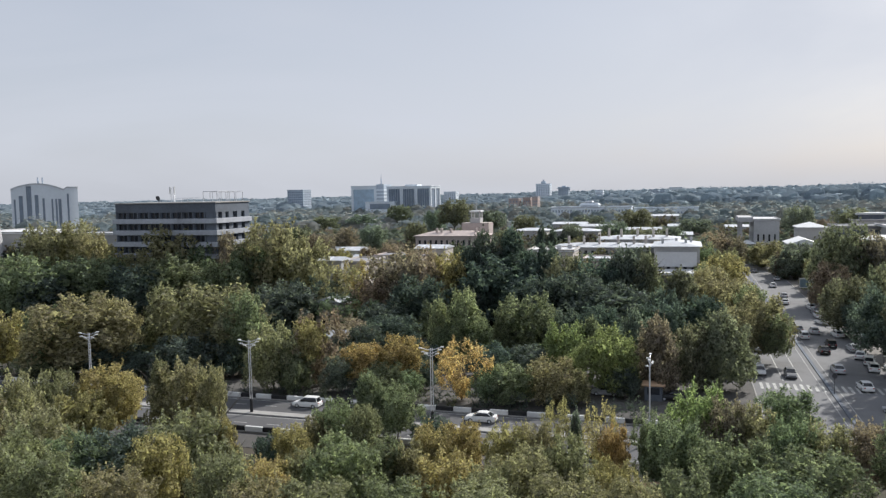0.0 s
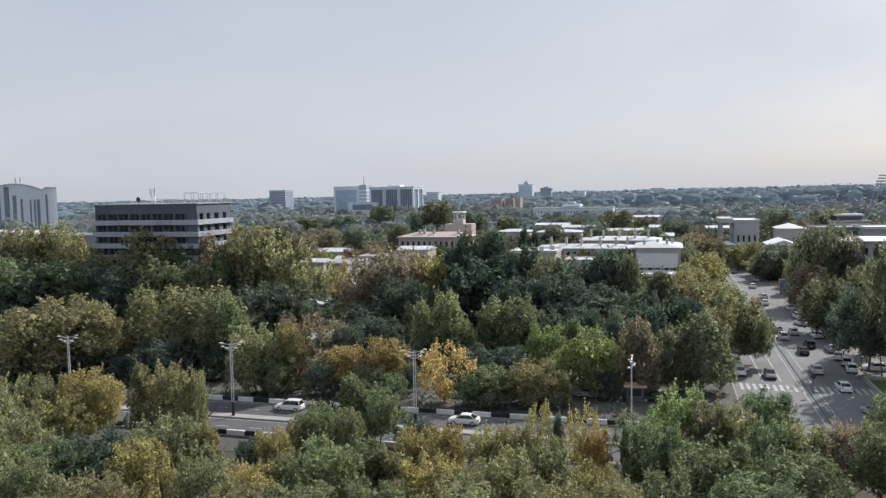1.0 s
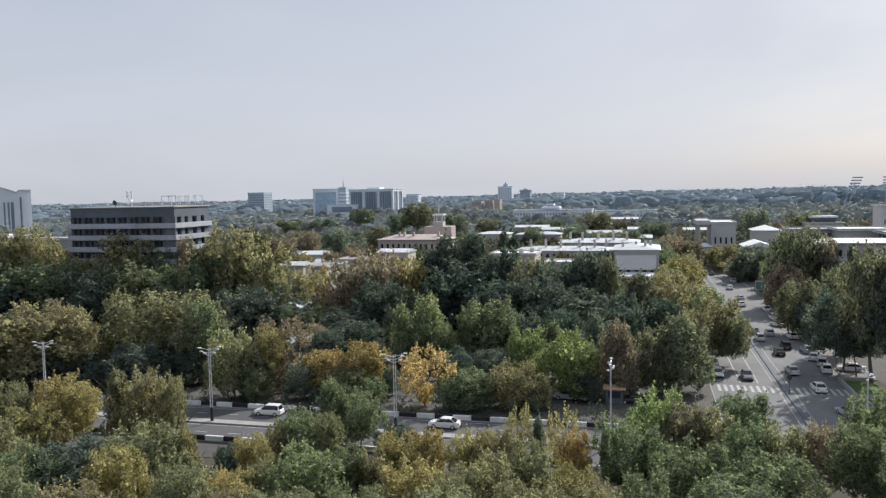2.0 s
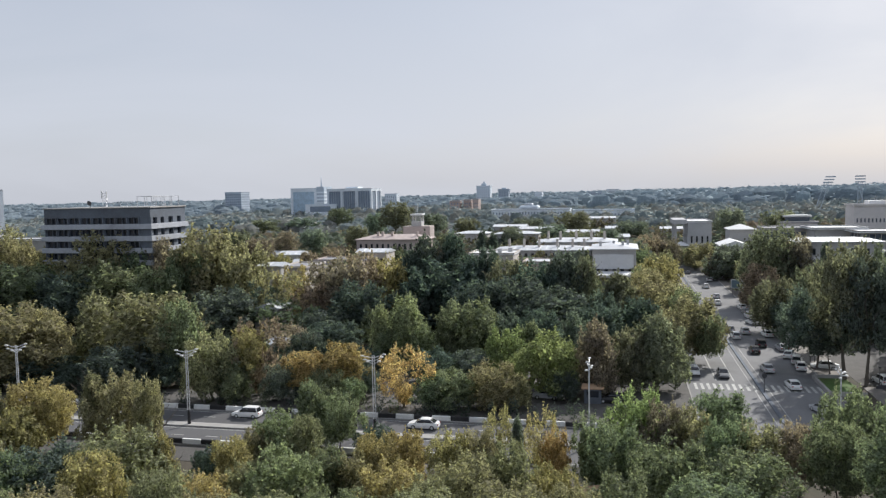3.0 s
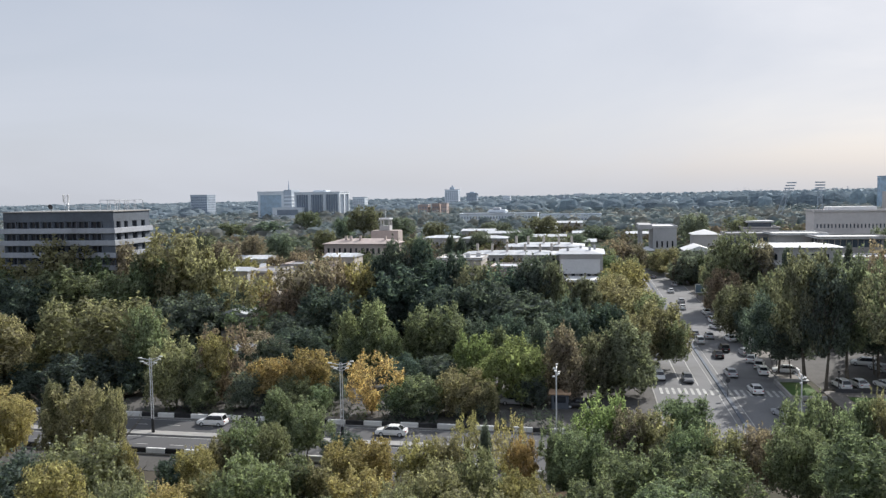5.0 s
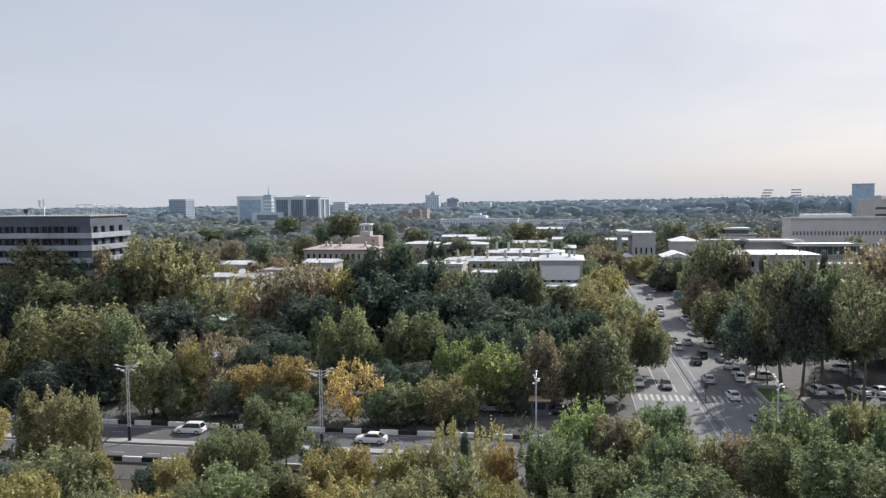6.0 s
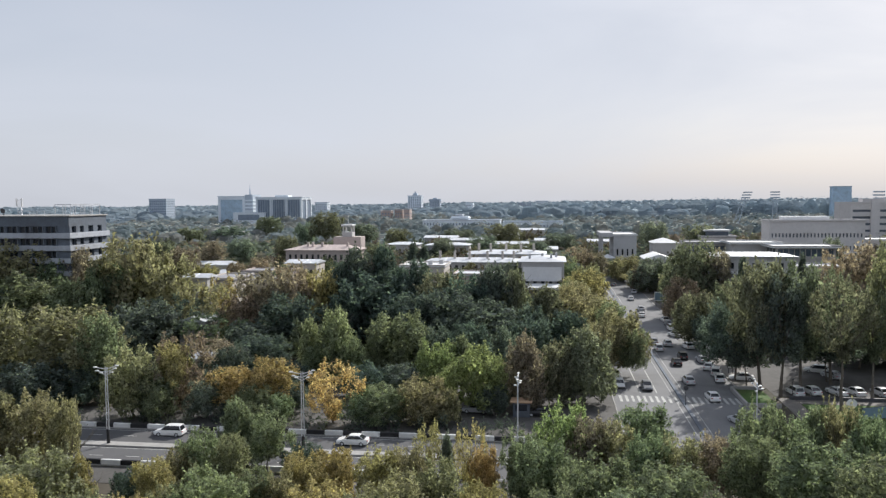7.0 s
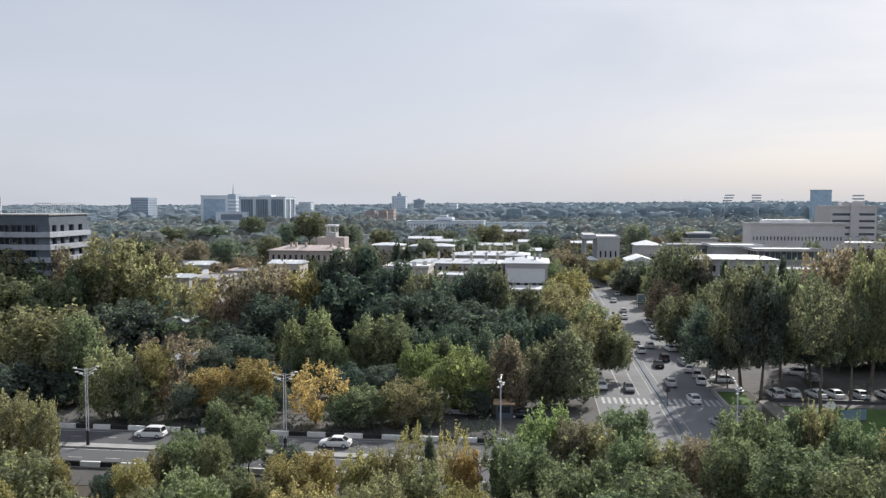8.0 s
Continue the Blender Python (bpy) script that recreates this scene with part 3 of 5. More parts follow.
for u, v, h, w, low, colour, form, grade in (
        (-106.4, 174, 19.8, 13.0, 0.9, 'green', 'round', 'back'),
        (-110.6, 170, 15.8, 15.7, 1.4, 'green', 'round', 'back'),
        (-82.8, 174, 14.6, 12.6, 0.4, 'olive', 'spread', 'back'),
        (-80.1, 180, 15.5, 9.2, 0.4, 'yellow', 'spread', 'back'),
        (-85.3, 168, 12.1, 13.6, 0.4, 'dark', 'spread', 'back'),
        (-75.4, 164, 8.7, 13.1, 0.4, 'green', 'spread', 'back'),
        (-90.4, 162, 11.4, 16.0, 0.4, 'dark', 'round', 'back'),
        (-67.1, 176, 18.0, 14.4, 0.4, 'brown', 'round', 'back'),
        (-62.6, 182, 18.5, 12.6, 0.4, 'brown', 'round', 'back'),
        (-55.9, 184, 17.4, 10.1, 0.4, 'yellow', 'round', 'back'),
        (-70.7, 170, 12.1, 9.4, 0.4, 'brown', 'round', 'back'),
        (-58.6, 168, 12.5, 14.3, 0.4, 'dark', 'round', 'back'),
        (-63.2, 158, 7.3, 12.5, 0.4, 'dark', 'round', 'back'),
        (-47.7, 188, 22.4, 13.0, 0.4, 'dark', 'tall', 'back'),
        (-41.4, 190, 22.8, 11.3, 0.4, 'dark', 'tall', 'back'),
        (-51.3, 186, 19.1, 9.9, 0.4, 'dark', 'tall', 'back'),
):
    tree(u, v, h, w, colour, grade, 'tall trees further back', form, low)
for u, v, h, w, low, colour, form, grade in (
        (-35.3, 184, 17.9, 8.2, 0.4, 'dark', 'tall', 'back'),
        (-42.7, 180, 16.8, 18.9, 0.4, 'dark', 'round', 'back'),
        (-32.1, 188, 19.3, 12.1, 0.4, 'dark', 'tall', 'back'),
        (-27.2, 184, 16.6, 10.7, 0.4, 'olivedark', 'round', 'back'),
        (-13.5, 186, 18.4, 13.9, 0.4, 'dark', 'tall', 'back'),
        (-8.3, 184, 17.5, 7.5, 0.4, 'olivedark', 'tall', 'back'),
        (-20.5, 184, 16.2, 12.6, 0.4, 'dark', 'round', 'back'),
        (-23.2, 174, 13.6, 16.5, 0.4, 'dark', 'round', 'back'),
        (-15.2, 168, 11.9, 18.1, 0.4, 'dark', 'round', 'back'),
        (-30.5, 172, 12.5, 15.2, 0.4, 'dark', 'round', 'back'),
        (-1.0, 176, 14.4, 10.6, 0.4, 'olivedark', 'tall', 'back'),
        (-3.6, 170, 10.7, 7.2, 0.4, 'dark', 'round', 'back'),
        (-5.2, 164, 9.1, 10.4, 0.4, 'dark', 'round', 'back'),
        (10.9, 236, 12.5, 13.6, 0.4, 'yellow', 'round', 'back'),
        (7.5, 226, 10.2, 9.4, 0.4, 'olive', 'round', 'back'),
        (7.3, 190, 11.3, 13.1, 0.4, 'olive', 'round', 'back'),
):
    tree(u, v, h, w, colour, grade, 'tall trees further back', form, low)
for u, v, h, w, low, colour, form, grade in (
        (12.0, 178, 11.4, 8.5, 0.4, 'olive', 'round', 'back'),
        (3.3, 172, 9.3, 9.6, 0.4, 'dark', 'round', 'back'),
        (13.0, 168, 11.8, 6.9, 2.0, 'green', 'round', 'back'),
        (10.4, 316, 14.6, 12.2, 1.5, 'brown', 'round', 'back'),
        (18.3, 318, 12.7, 10.0, 1.4, 'brown', 'round', 'back'),
        (5.6, 300, 12.4, 10.4, 0.9, 'olive', 'round', 'back'),
        (13.8, 270, 11.6, 9.3, 2.2, 'olive', 'round', 'back'),
        (29.5, 330, 7.5, 7.6, 0.4, 'green', 'round', 'back'),
):
    tree(u, v, h, w, colour, grade, 'tall trees further back', form, low)
# dark and dark olive tints in both lists also hold the crowns' backlit shade
for u, v, h, w, low, colour, form, grade in (
        (30.3, 320, 10.8, 14.2, 0.4, 'olive', 'round', 'high'),
        (28.0, 335, 8.2, 9.6, 0.4, 'green', 'round', 'high'),
        (36.3, 284, 12.8, 15.0, 0.4, 'blue', 'round', 'high'),
        (33.1, 300, 8.2, 10.7, 0.4, 'olive', 'round', 'high'),
        (39.3, 226, 22.0, 14.1, 0.9, 'olivedark', 'round', 'high'),
        (46.4, 228, 19.7, 9.4, 3.9, 'brown', 'round', 'high'),
        (35.7, 216, 12.3, 10.8, 0.4, 'brown', 'round', 'high'),
        (36.4, 250, 9.8, 7.1, 0.4, 'olive', 'round', 'high'),
        (32.9, 182, 12.5, 10.9, 0.4, 'olivedark', 'round', 'high'),
        (36.1, 162, 17.9, 7.3, 1.0, 'olivedark', 'round', 'high'),
        (35.5, 176, 8.2, 10.0, 0.4, 'dark', 'round', 'high'),
        (36.2, 139, 23.5, 10.3, 5.8, 'olivedark', 'round', 'high'),
        (42.5, 138, 22.9, 8.9, 6.1, 'olivedark', 'round', 'high'),
        (38.6, 136, 20.9, 8.6, 5.5, 'dark', 'round', 'high'),
        (32.9, 147, 14.6, 10.4, 3.0, 'dark', 'round', 'high'),
        (34.8, 143, 10.0, 9.1, 3.4, 'dark', 'round', 'high'),
):
    tree(u, v, h, w, colour, grade, 'tall trees beside the car park', form, low)
for u, v, h, w, low, colour, form, grade in (
        (60.8, 168, 24.2, 12.8, 5.1, 'brown', 'round', 'high'),
        (50.0, 146, 21.1, 7.1, 6.7, 'olivedark', 'spread', 'high'),
        (45.6, 128, 21.1, 8.9, 7.4, 'olivedark', 'spread', 'high'),
        (56.7, 138, 26.1, 8.6, 6.5, 'olive', 'round', 'high'),
        (52.4, 134, 18.9, 6.5, 6.3, 'olivedark', 'spread', 'high'),
        (63.8, 166, 10.2, 10.4, 0.8, 'dark', 'round', 'high'),
        (50.0, 148, 11.6, 10.4, 3.2, 'dark', 'round', 'high'),
        (62.6, 140, 24.7, 10.6, 6.2, 'yellow', 'round', 'high'),
        (70.4, 145, 25.4, 13.9, 5.4, 'olive', 'round', 'high'),
        (70.5, 164, 10.6, 12.5, 0.4, 'dark', 'round', 'high'),
):
    tree(u, v, h, w, colour, grade, 'tall trees beside the car park', form, low)
# blue and dark olive tints here stand for haze over these trees
for u, v, h, w, low, colour, form, grade in (
        (-123.4, 420, 27.7, 19.1, 13.1, 'olivedark', 'round', 'back'),
        (-138.8, 430, 21.3, 13.1, 12.0, 'blue', 'round', 'back'),
        (-195.3, 520, 23.3, 17.7, 11.2, 'olivedark', 'round', 'back'),
        (-25.3, 430, 20.6, 18.9, 12.1, 'olivedark', 'round', 'back'),
        (-53.4, 300, 17.4, 5.7, 7.9, 'dark', 'tall', 'back'),
        (-49.4, 302, 16.0, 5.7, 7.8, 'dark', 'tall', 'back'),
        (-15.8, 325, 16.0, 16.1, 10.0, 'olivedark', 'round', 'back'),
        (-32.2, 372, 16.4, 14.9, 9.0, 'blue', 'round', 'back'),
        (-136.5, 300, 17.8, 10.0, 9.7, 'brown', 'round', 'back'),
        (-130.8, 262, 17.1, 12.6, 10.6, 'brown', 'round', 'back'),
        (-152.9, 290, 18.8, 11.7, 10.4, 'olivedark', 'round', 'back'),
        (-116.0, 330, 18.8, 10.2, 11.6, 'olivedark', 'round', 'back'),
        (-136.6, 330, 17.4, 13.0, 10.6, 'blue', 'round', 'back'),
        (4.7, 400, 16.9, 16.6, 7.2, 'blue', 'round', 'back'),
        (-5.1, 345, 15.5, 10.6, 9.4, 'blue', 'round', 'back'),
        (-49.0, 350, 16.7, 10.2, 10.4, 'blue', 'round', 'back'),
):
    tree(u, v, h, w, colour, grade, "trees between the roofs", form, low)
for u, v, h, w, low, colour, form, grade in (
        (-67.8, 306, 16.5, 11.4, 8.5, 'olivedark', 'round', 'back'),
        (-53.3, 450, 17.2, 19.5, 9.4, 'blue', 'round', 'back'),
        (-206.6, 480, 17.6, 22.7, 9.2, 'blue', 'round', 'back'),
        (-228.8, 470, 17.4, 21.1, 9.1, 'olivedark', 'round', 'back'),
        (-107.4, 440, 20.6, 16.4, 12.1, 'blue', 'round', 'back'),
        (-85.5, 430, 18.1, 14.0, 11.8, 'olivedark', 'round', 'back'),
        (-97.3, 250, 14.6, 7.8, 10.7, 'brown', 'round', 'back'),
        (-81.3, 228, 14.0, 6.4, 10.5, 'olivedark', 'round', 'back'),
        (-107.3, 230, 14.1, 8.1, 8.6, 'yellow', 'round', 'back'),
        (-99.9, 236, 14.5, 6.3, 9.6, 'brown', 'round', 'back'),
        (51.6, 218, 18.0, 3.7, 11.6, 'dark', 'tall', 'back'),
        (68.0, 222, 18.8, 3.1, 14.5, 'dark', 'tall', 'back'),
        (102.5, 300, 19.3, 7.5, 9.9, 'blue', 'round', 'back'),
        (57.5, 214, 16.6, 9.0, 11.3, 'blue', 'round', 'back'),
        (63.2, 340, 23.1, 14.4, 17.1, 'olivedark', 'round', 'back'),
        (52.2, 400, 22.6, 14.2, 14.0, 'blue', 'round', 'back'),
):
    tree(u, v, h, w, colour, grade, "trees between the roofs", form, low)
# small fillers, mainly dark, put where lit ground should lie in shade
for u, v, h, w, low, colour, form, grade in (
        (-40.4, 117, 4.6, 5.8, 0.4, 'dark', 'round', 'middle'),
        (-41.1, 112, 4.4, 4.9, 0.4, 'green', 'round', 'middle'),
        (-8.7, 119, 4.9, 5.2, 0.4, 'dark', 'round', 'middle'),
        (-48.8, 114, 3.0, 5.5, 0.4, 'dark', 'round', 'middle'),
        (-76.1, 117, 6.6, 7.7, 0.4, 'dark', 'round', 'middle'),
        (-82.6, 119, 7.0, 8.5, 0.4, 'dark', 'round', 'middle'),
        (-61.5, 113, 7.0, 5.3, 0.4, 'dark', 'round', 'middle'),
):
    tree(u, v, h, w, colour, grade, "trees beyond the avenue", form, low)


def clear_of_houses(u, v):
    return not any(a - 1 < u < b + 1 and c + 3 < v < d + 1 for a, b, c, d in KEEP_CLEAR)


def scatter(u0, u1, v0, v1, step, low, high, colours):
    """Places, heights, widths and colour numbers of close-standing trees in a block of the plan."""
    out = []
    for i in range(int((u1 - u0) / step)):
        for j in range(int((v1 - v0) / step)):
            u = u0 + (i + tree_rng.uniform(0.1, 0.9)) * step
            v = v0 + (j + tree_rng.uniform(0.1, 0.9)) * step
            h = tree_rng.uniform(low, high)
            if clear_of_houses(u, v):
                out.append((u, v, h, h * tree_rng.uniform(0.7, 1.0), tree_rng.choice(colours)))
    return out


def grove(name, places, label, leaves=950):
    """Close-standing trees whose crowns run together, joined in one object."""
    kinds = [crown_verts(201 + i, leaves, 0.05, 26, "tall" if i % 2 else "round") for i in range(5)]
    tones = [leaf_mat(name + "_" + k, tuple(0.1 * c for c in LEAF[k][0])) for k in ("dark", "green", "olive", "brown")]
    verts, index = [], []
    for u, v, h, w, tone in places:
        c = tree_rng.choice(kinds)
        a = tree_rng.uniform(0, 6.28)
        x = (c[:, 0] * math.cos(a) - c[:, 1] * math.sin(a)) * w
        y = (c[:, 0] * math.sin(a) + c[:, 1] * math.cos(a)) * w
        p = GRID @ Vector((u, v, 0))
        verts.append(np.stack([x + p.x, y + p.y, c[:, 2] * h], 1))
        index.append(np.full(leaves, tone))
    me = blades_mesh(name, np.concatenate(verts), 3, tones, np.concatenate(index))
    return tagged(new(name, me), label, "trees", kind="stuff")


HEDGES = []


# ---- woods beyond the tall trees, as far as the horizon ----
KEEP_CLEAR = [(8, 38, 100, 352)]


def woods(name, near, far, spacing, height, blades, blade, seed, tints, label, rough=0.4, wide=0.4, rise=0.0, half=(-36, 47)):
    """Joined crowns scattered over a ring sector: each a lumpy core with loose blades round it. Roads and buildings stay clear."""
    r = np.random.default_rng(seed)
    area = math.radians(half[1] - half[0]) * (far ** 2 - near ** 2) / 2
    n = int(area / spacing ** 2)
    dist = np.sqrt(r.uniform(near ** 2, far ** 2, n))
    az = np.radians(r.uniform(half[0], half[1], n))
    x, y = dist * np.sin(az), dist * np.cos(az)
    c, s = math.cos(radians(TURN)), math.sin(radians(TURN))
    u, v = x * c + y * s, -x * s + y * c
    keep = np.ones(n, bool)
    for u0, u1, v0, v1 in KEEP_CLEAR:
        keep &= ~((u > u0) & (u < u1) & (v > v0) & (v < v1))
    x, y = x[keep], y[keep]
    n = len(x)
    swell = 1 + 0.24 * np.sin(x / 90 + 1.3) * np.cos(y / 130) + 0.16 * np.sin(x / 37 + y / 53)
    swell = swell + rise * np.clip(np.arctan2(x, y) / 0.5, 0, 1)
    h = height * swell * r.uniform(0.6, 1.12, n)
    w = height * wide * r.uniform(0.75, 1.25, n)
    d = r.normal(size=(n, blades, 3))
    d[:, :, 2] = np.abs(d[:, :, 2]) * 0.9 - 0.25
    d /= np.linalg.norm(d, axis=2)[:, :, None]
    k = r.uniform(0.7, 1.05, (n, blades, 1))
    lump = 1 + 0.25 * np.sin(5 * d[:, :, :1] + r.uniform(0, 6, (n, 1, 1))) * np.cos(4 * d[:, :, 1:2] + r.uniform(0, 6, (n, 1, 1)))
    pos = d * k * lump * np.stack([w, w, h * 0.5], 1)[:, None, :]
    pos += np.stack([x, y, h * 0.5], 1)[:, None, :]
    pos = pos.reshape(-1, 3)
    pos[:, 2] = np.maximum(pos[:, 2], 0.6)
    m = len(pos)
    nrm = d.reshape(-1, 3) * 0.6 + r.normal(size=(m, 3)) * rough + np.array([0, 0, 1.2])
    nrm /= np.linalg.norm(nrm, axis=1)[:, None]
    side = np.cross(nrm, r.normal(size=(m, 3)))
    side /= np.linalg.norm(side, axis=1)[:, None]
    fore = np.cross(nrm, side)
    sz = blade * r.uniform(0.6, 1.3, m)[:, None]
    verts = np.stack([pos - fore * sz * 0.6 - side * sz * 0.5, pos - fore * sz * 0.6 + side * sz * 0.5, pos + fore * sz * 0.85 - nrm * sz * 0.2], 1).reshape(-1, 3)
    tone = r.integers(0, len(tints), n)
    # cores: two rings of six and a top, each corner pushed in or out
    ring = np.arange(6) * math.pi / 3
    shell = []
    for z, k in ((0.08, 0.62), (0.45, 0.85), (0.74, 0.62)):
        j = r.uniform(0.8, 1.12, (n, 6))
        shell.append(np.stack([x[:, None] + w[:, None] * k * j * np.cos(ring), y[:, None] + w[:, None] * k * j * np.sin(ring), h[:, None] * z * r.uniform(0.9, 1.1, (n, 6))], 2))
    top = np.stack([x, y, h * 0.88], 1)
    faces = []
    for a, b in ((0, 1), (1, 2)):
        for i in range(6):
            k = (i + 1) % 6
            faces.append(np.stack([shell[a][:, i], shell[a][:, k], shell[b][:, k]], 1))
            faces.append(np.stack([shell[a][:, i], shell[b][:, k], shell[b][:, i]], 1))
    for i in range(6):
        faces.append(np.stack([shell[2][:, i], shell[2][:, (i + 1) % 6], top], 1))
    core = np.stack(faces, 1).reshape(-1, 3)
    index = np.concatenate([np.repeat(tone, blades), np.repeat(tone, len(faces))])
    me = blades_mesh(name, np.concatenate([verts, core]), 3, tints, index)
    return tagged(new(name, me), label, "trees", kind="stuff")


WOOD = [leaf_mat("wood_green", (0.19, 0.22, 0.18), 0.58, 0.25), leaf_mat("wood_olive", (0.25, 0.24, 0.185), 0.58, 0.25),
        leaf_mat("wood_brown", (0.27, 0.225, 0.185), 0.58, 0.25), leaf_mat("wood_dark", (0.15, 0.18, 0.16), 0.58, 0.25)]
# aerial haze is put into these leaf colours: paler and bluer with distance
HAZY = [leaf_mat("woodland_hazed_green", (0.28, 0.32, 0.335), 0.6, 0.08, (1.1, 1.1, 1.0), 0.0), leaf_mat("woodland_hazed_olive", (0.3, 0.31, 0.3), 0.6, 0.08, (1.1, 1.1, 1.0), 0.0),
        leaf_mat("woodland_hazed_dark", (0.23, 0.275, 0.295), 0.6, 0.08, (1.1, 1.1, 1.0), 0.0)]
HAZY_FAR = [leaf_mat("distant_hazed_green", (0.34, 0.4, 0.45), 0.6, 0.05, (1.1, 1.1, 1.05), 0.0), leaf_mat("distant_hazed_blue", (0.335, 0.4, 0.46), 0.6, 0.05, (1.1, 1.1, 1.05), 0.0)]


# ---- avenue, side street, kerbs ----
def slab(name, u0, u1, v0, v1, z0, z1, material, label, category, bevel=0.0):
    ob = link(box(u0, u1, v0, v1, z0, z1, bevel), name, material)
    ob.matrix_world = GRID.copy()
    return tagged(ob, label, category, kind="structure")


slab("road", -420, 300, 90.6, 105.6, -0.3, 0.02, "asphalt_worn", "worn grey asphalt avenue with two carriageways", "road")
slab("road", 10.6, 32.6, 105.6, 352, -0.3, 0.024, "asphalt", "worn grey asphalt side street shaded by trees", "road")
# slabs in the footway material carry tree shade in their colour
slab("pavement", -420, 10.4, 105.9, 116.5, -0.3, 0.12, "footway", "paved footway behind the avenue barrier, tree shade in its colour", "pavement")
slab("pavement", 5.6, 10.4, 116.5, 352, -0.3, 0.14, "footway", "paved footway along the side street", "pavement")
slab("pavement", 32.8, 37.5, 141, 352, -0.3, 0.14, "paving", "paved footway along the side street", "pavement")
slab("pavement", 40.5, 180, 131.2, 134.4, -0.3, 0.12, "paving", "pale paved path beside the lawn", "pavement")
slab("pavement", 37.6, 40.3, 108, 134.4, -0.3, 0.13, "paving", "pale paved path beside the lawn", "pavement")
slab("lawn", 40.5, 180, 110, 131, -0.3, 0.08, "grass", "mown green lawn beside the crossing", "lawn")
slab("lawn", 31.5, 36.5, 128.5, 139.5, -0.3, 0.2, "grass", "green planted corner bed with pale kerb", "lawn")
# car park asphalt takes the footway colour, shade darkened in
slab("car_park", 37.8, 190, 136, 176, -0.3, 0.03, "footway", "asphalt car park under tall trees, their shade in its colour", "car park")
slab("car_park", -60, 4.5, 117, 138, -0.3, 0.03, "footway", "asphalt car park under the trees, their shade in its colour", "car park")

# path strip whose dark colour also stands for shade on the garden ground
slab("pavement", -420, 10, 84.5, 89.8, -0.3, 0.05, "footway", "asphalt path before the avenue barrier, darkened for shade", "pavement")

# low median with its kerb, broken at the crossing
slab("median", -420, 300, 97.6, 99.1, -0.3, 0.22, "concrete", "pale concrete median strip with lamp posts", "median", 0.03)
slab("median", 21.5, 22.1, 112, 352, -0.3, 0.16, "concrete_dark", "narrow dark concrete divider in the side street", "median", 0.03)

# kerb stones of the side street
kerb_bm = {}
for u in (10.5, 32.7):
    k = 0
    base = tagged(link(box(u - 0.09, u + 0.09, 106, 352, -0.3, 0.1), "kerb", "concrete"), "grey concrete kerb of the side street", "kerb", kind="structure")
    base.matrix_world = GRID.copy()
    if "m" not in kerb_bm:
        b = box(-0.1, 0.1, -0.49, 0.49, -0.1, 0.17, 0.015)
        kerb_bm["m"] = bpy.data.meshes.new("kerbstone")
        b.to_mesh(kerb_bm["m"])
        b.free()
        kerb_bm["m"].materials.append(M["concrete"])
    for i in range(120):
        s = new("kerbstone", kerb_bm["m"])
        s.parent = base
        s.location = (u, 107 + i, 0)


# road paint: one flat mark each
def mark(u0, u1, v0, v1, z, name="lane_mark", label="worn white lane mark on asphalt"):
    ob = link(box(u0, u1, v0, v1, z - 0.01, z + 0.006), name, "road_paint")
    ob.matrix_world = GRID.copy()
    return tagged(ob, label, "road marking", "road markings", "structure")


for i in range(26):
    for v in (94.0, 102.5):
        mark(-118 + i * 5.2, -116.1 + i * 5.2, v - 0.08, v + 0.08, 0.026)
for v in (91.3, 97.1, 99.7, 105.0):
    mark(-200, 8, v - 0.07, v + 0.07, 0.026, "edge_line", "thin white edge line of the avenue")
for u in (15.5, 18.3):
    mark(u - 0.09, u + 0.09, 136, 290, 0.03, "edge_line", "long white lane line in the side street")
for u in (20.7, 22.9):
    mark(u - 0.05, u + 0.05, 112, 340, 0.03, "edge_line", "white line beside the street divider")
for i in range(21):
    u = 11.6 + i * 1.0
    if not 21.2 < u < 22.2:
        mark(u, u + 0.45, 129.8, 133.8, 0.03, "crossing_stripe", "white zebra crossing stripe on asphalt")


# ---- things along the avenue ----
def barrier(u, v, white, group):
    """A concrete parapet block with a foot and a bevelled cap."""
    ob = thing("barrier_block", grid(u, v, 0), f"{'white' if white else 'black'} painted concrete barrier block beside the avenue", "barrier", group)
    part("block", box(-1.33, 1.33, -0.2, 0.2, 0.0, 0.82, 0.05), "paint_white" if white else "paint_black", ob)
    part("foot", box(-1.33, 1.33, -0.28, 0.28, 0.0, 0.2, 0.03), "concrete", ob)
    return ob


first = {w: barrier(-36.0 + (0 if w else 2.7), 105.85, w, "barrier along the far side") for w in (True, False)}
for i in range(-19, 17):
    if i == 0:
        continue
    for w in (True, False):
        uu = -36.0 + 5.4 * i + (0 if w else 2.7)
        if uu < 7.5 or uu > 36:
            copy_thing(first[w], grid(uu, 105.85, 0, 0))
for i in range(-13, 9):
    for w in (True, False):
        uu = -55.5 + 5.4 * i + (0 if w else 2.7)
        if uu < 6:
            tagged(copy_thing(first[w], grid(uu, 90.4, 0, 0)), group="barrier along the garden side")


def lamp_post(u, v, height, heading):
    """A ladder mast of two tubes with rungs, black foot, and three crossed arms with floodlights."""
    ob = thing("lamp_post", grid(u, v, 0.2, heading), "white lattice lamp post with crossed arms and black foot", "lamp post", "lamp posts on the median")
    for s in (-0.17, 0.17):
        bm = bmesh.new()
        add_rod(bm, (s, 0, 1.9), (s * 0.8, 0, height), 0.065, 8)
        part("tube", bm, "steel", ob)
    for i in range(9):
        z = 2.4 + i * (height - 2.6) / 8.6
        bm = bmesh.new()
        add_rod(bm, (-0.17, 0, z), (0.17, 0, z), 0.035, 6)
        part("rung", bm, "steel", ob)
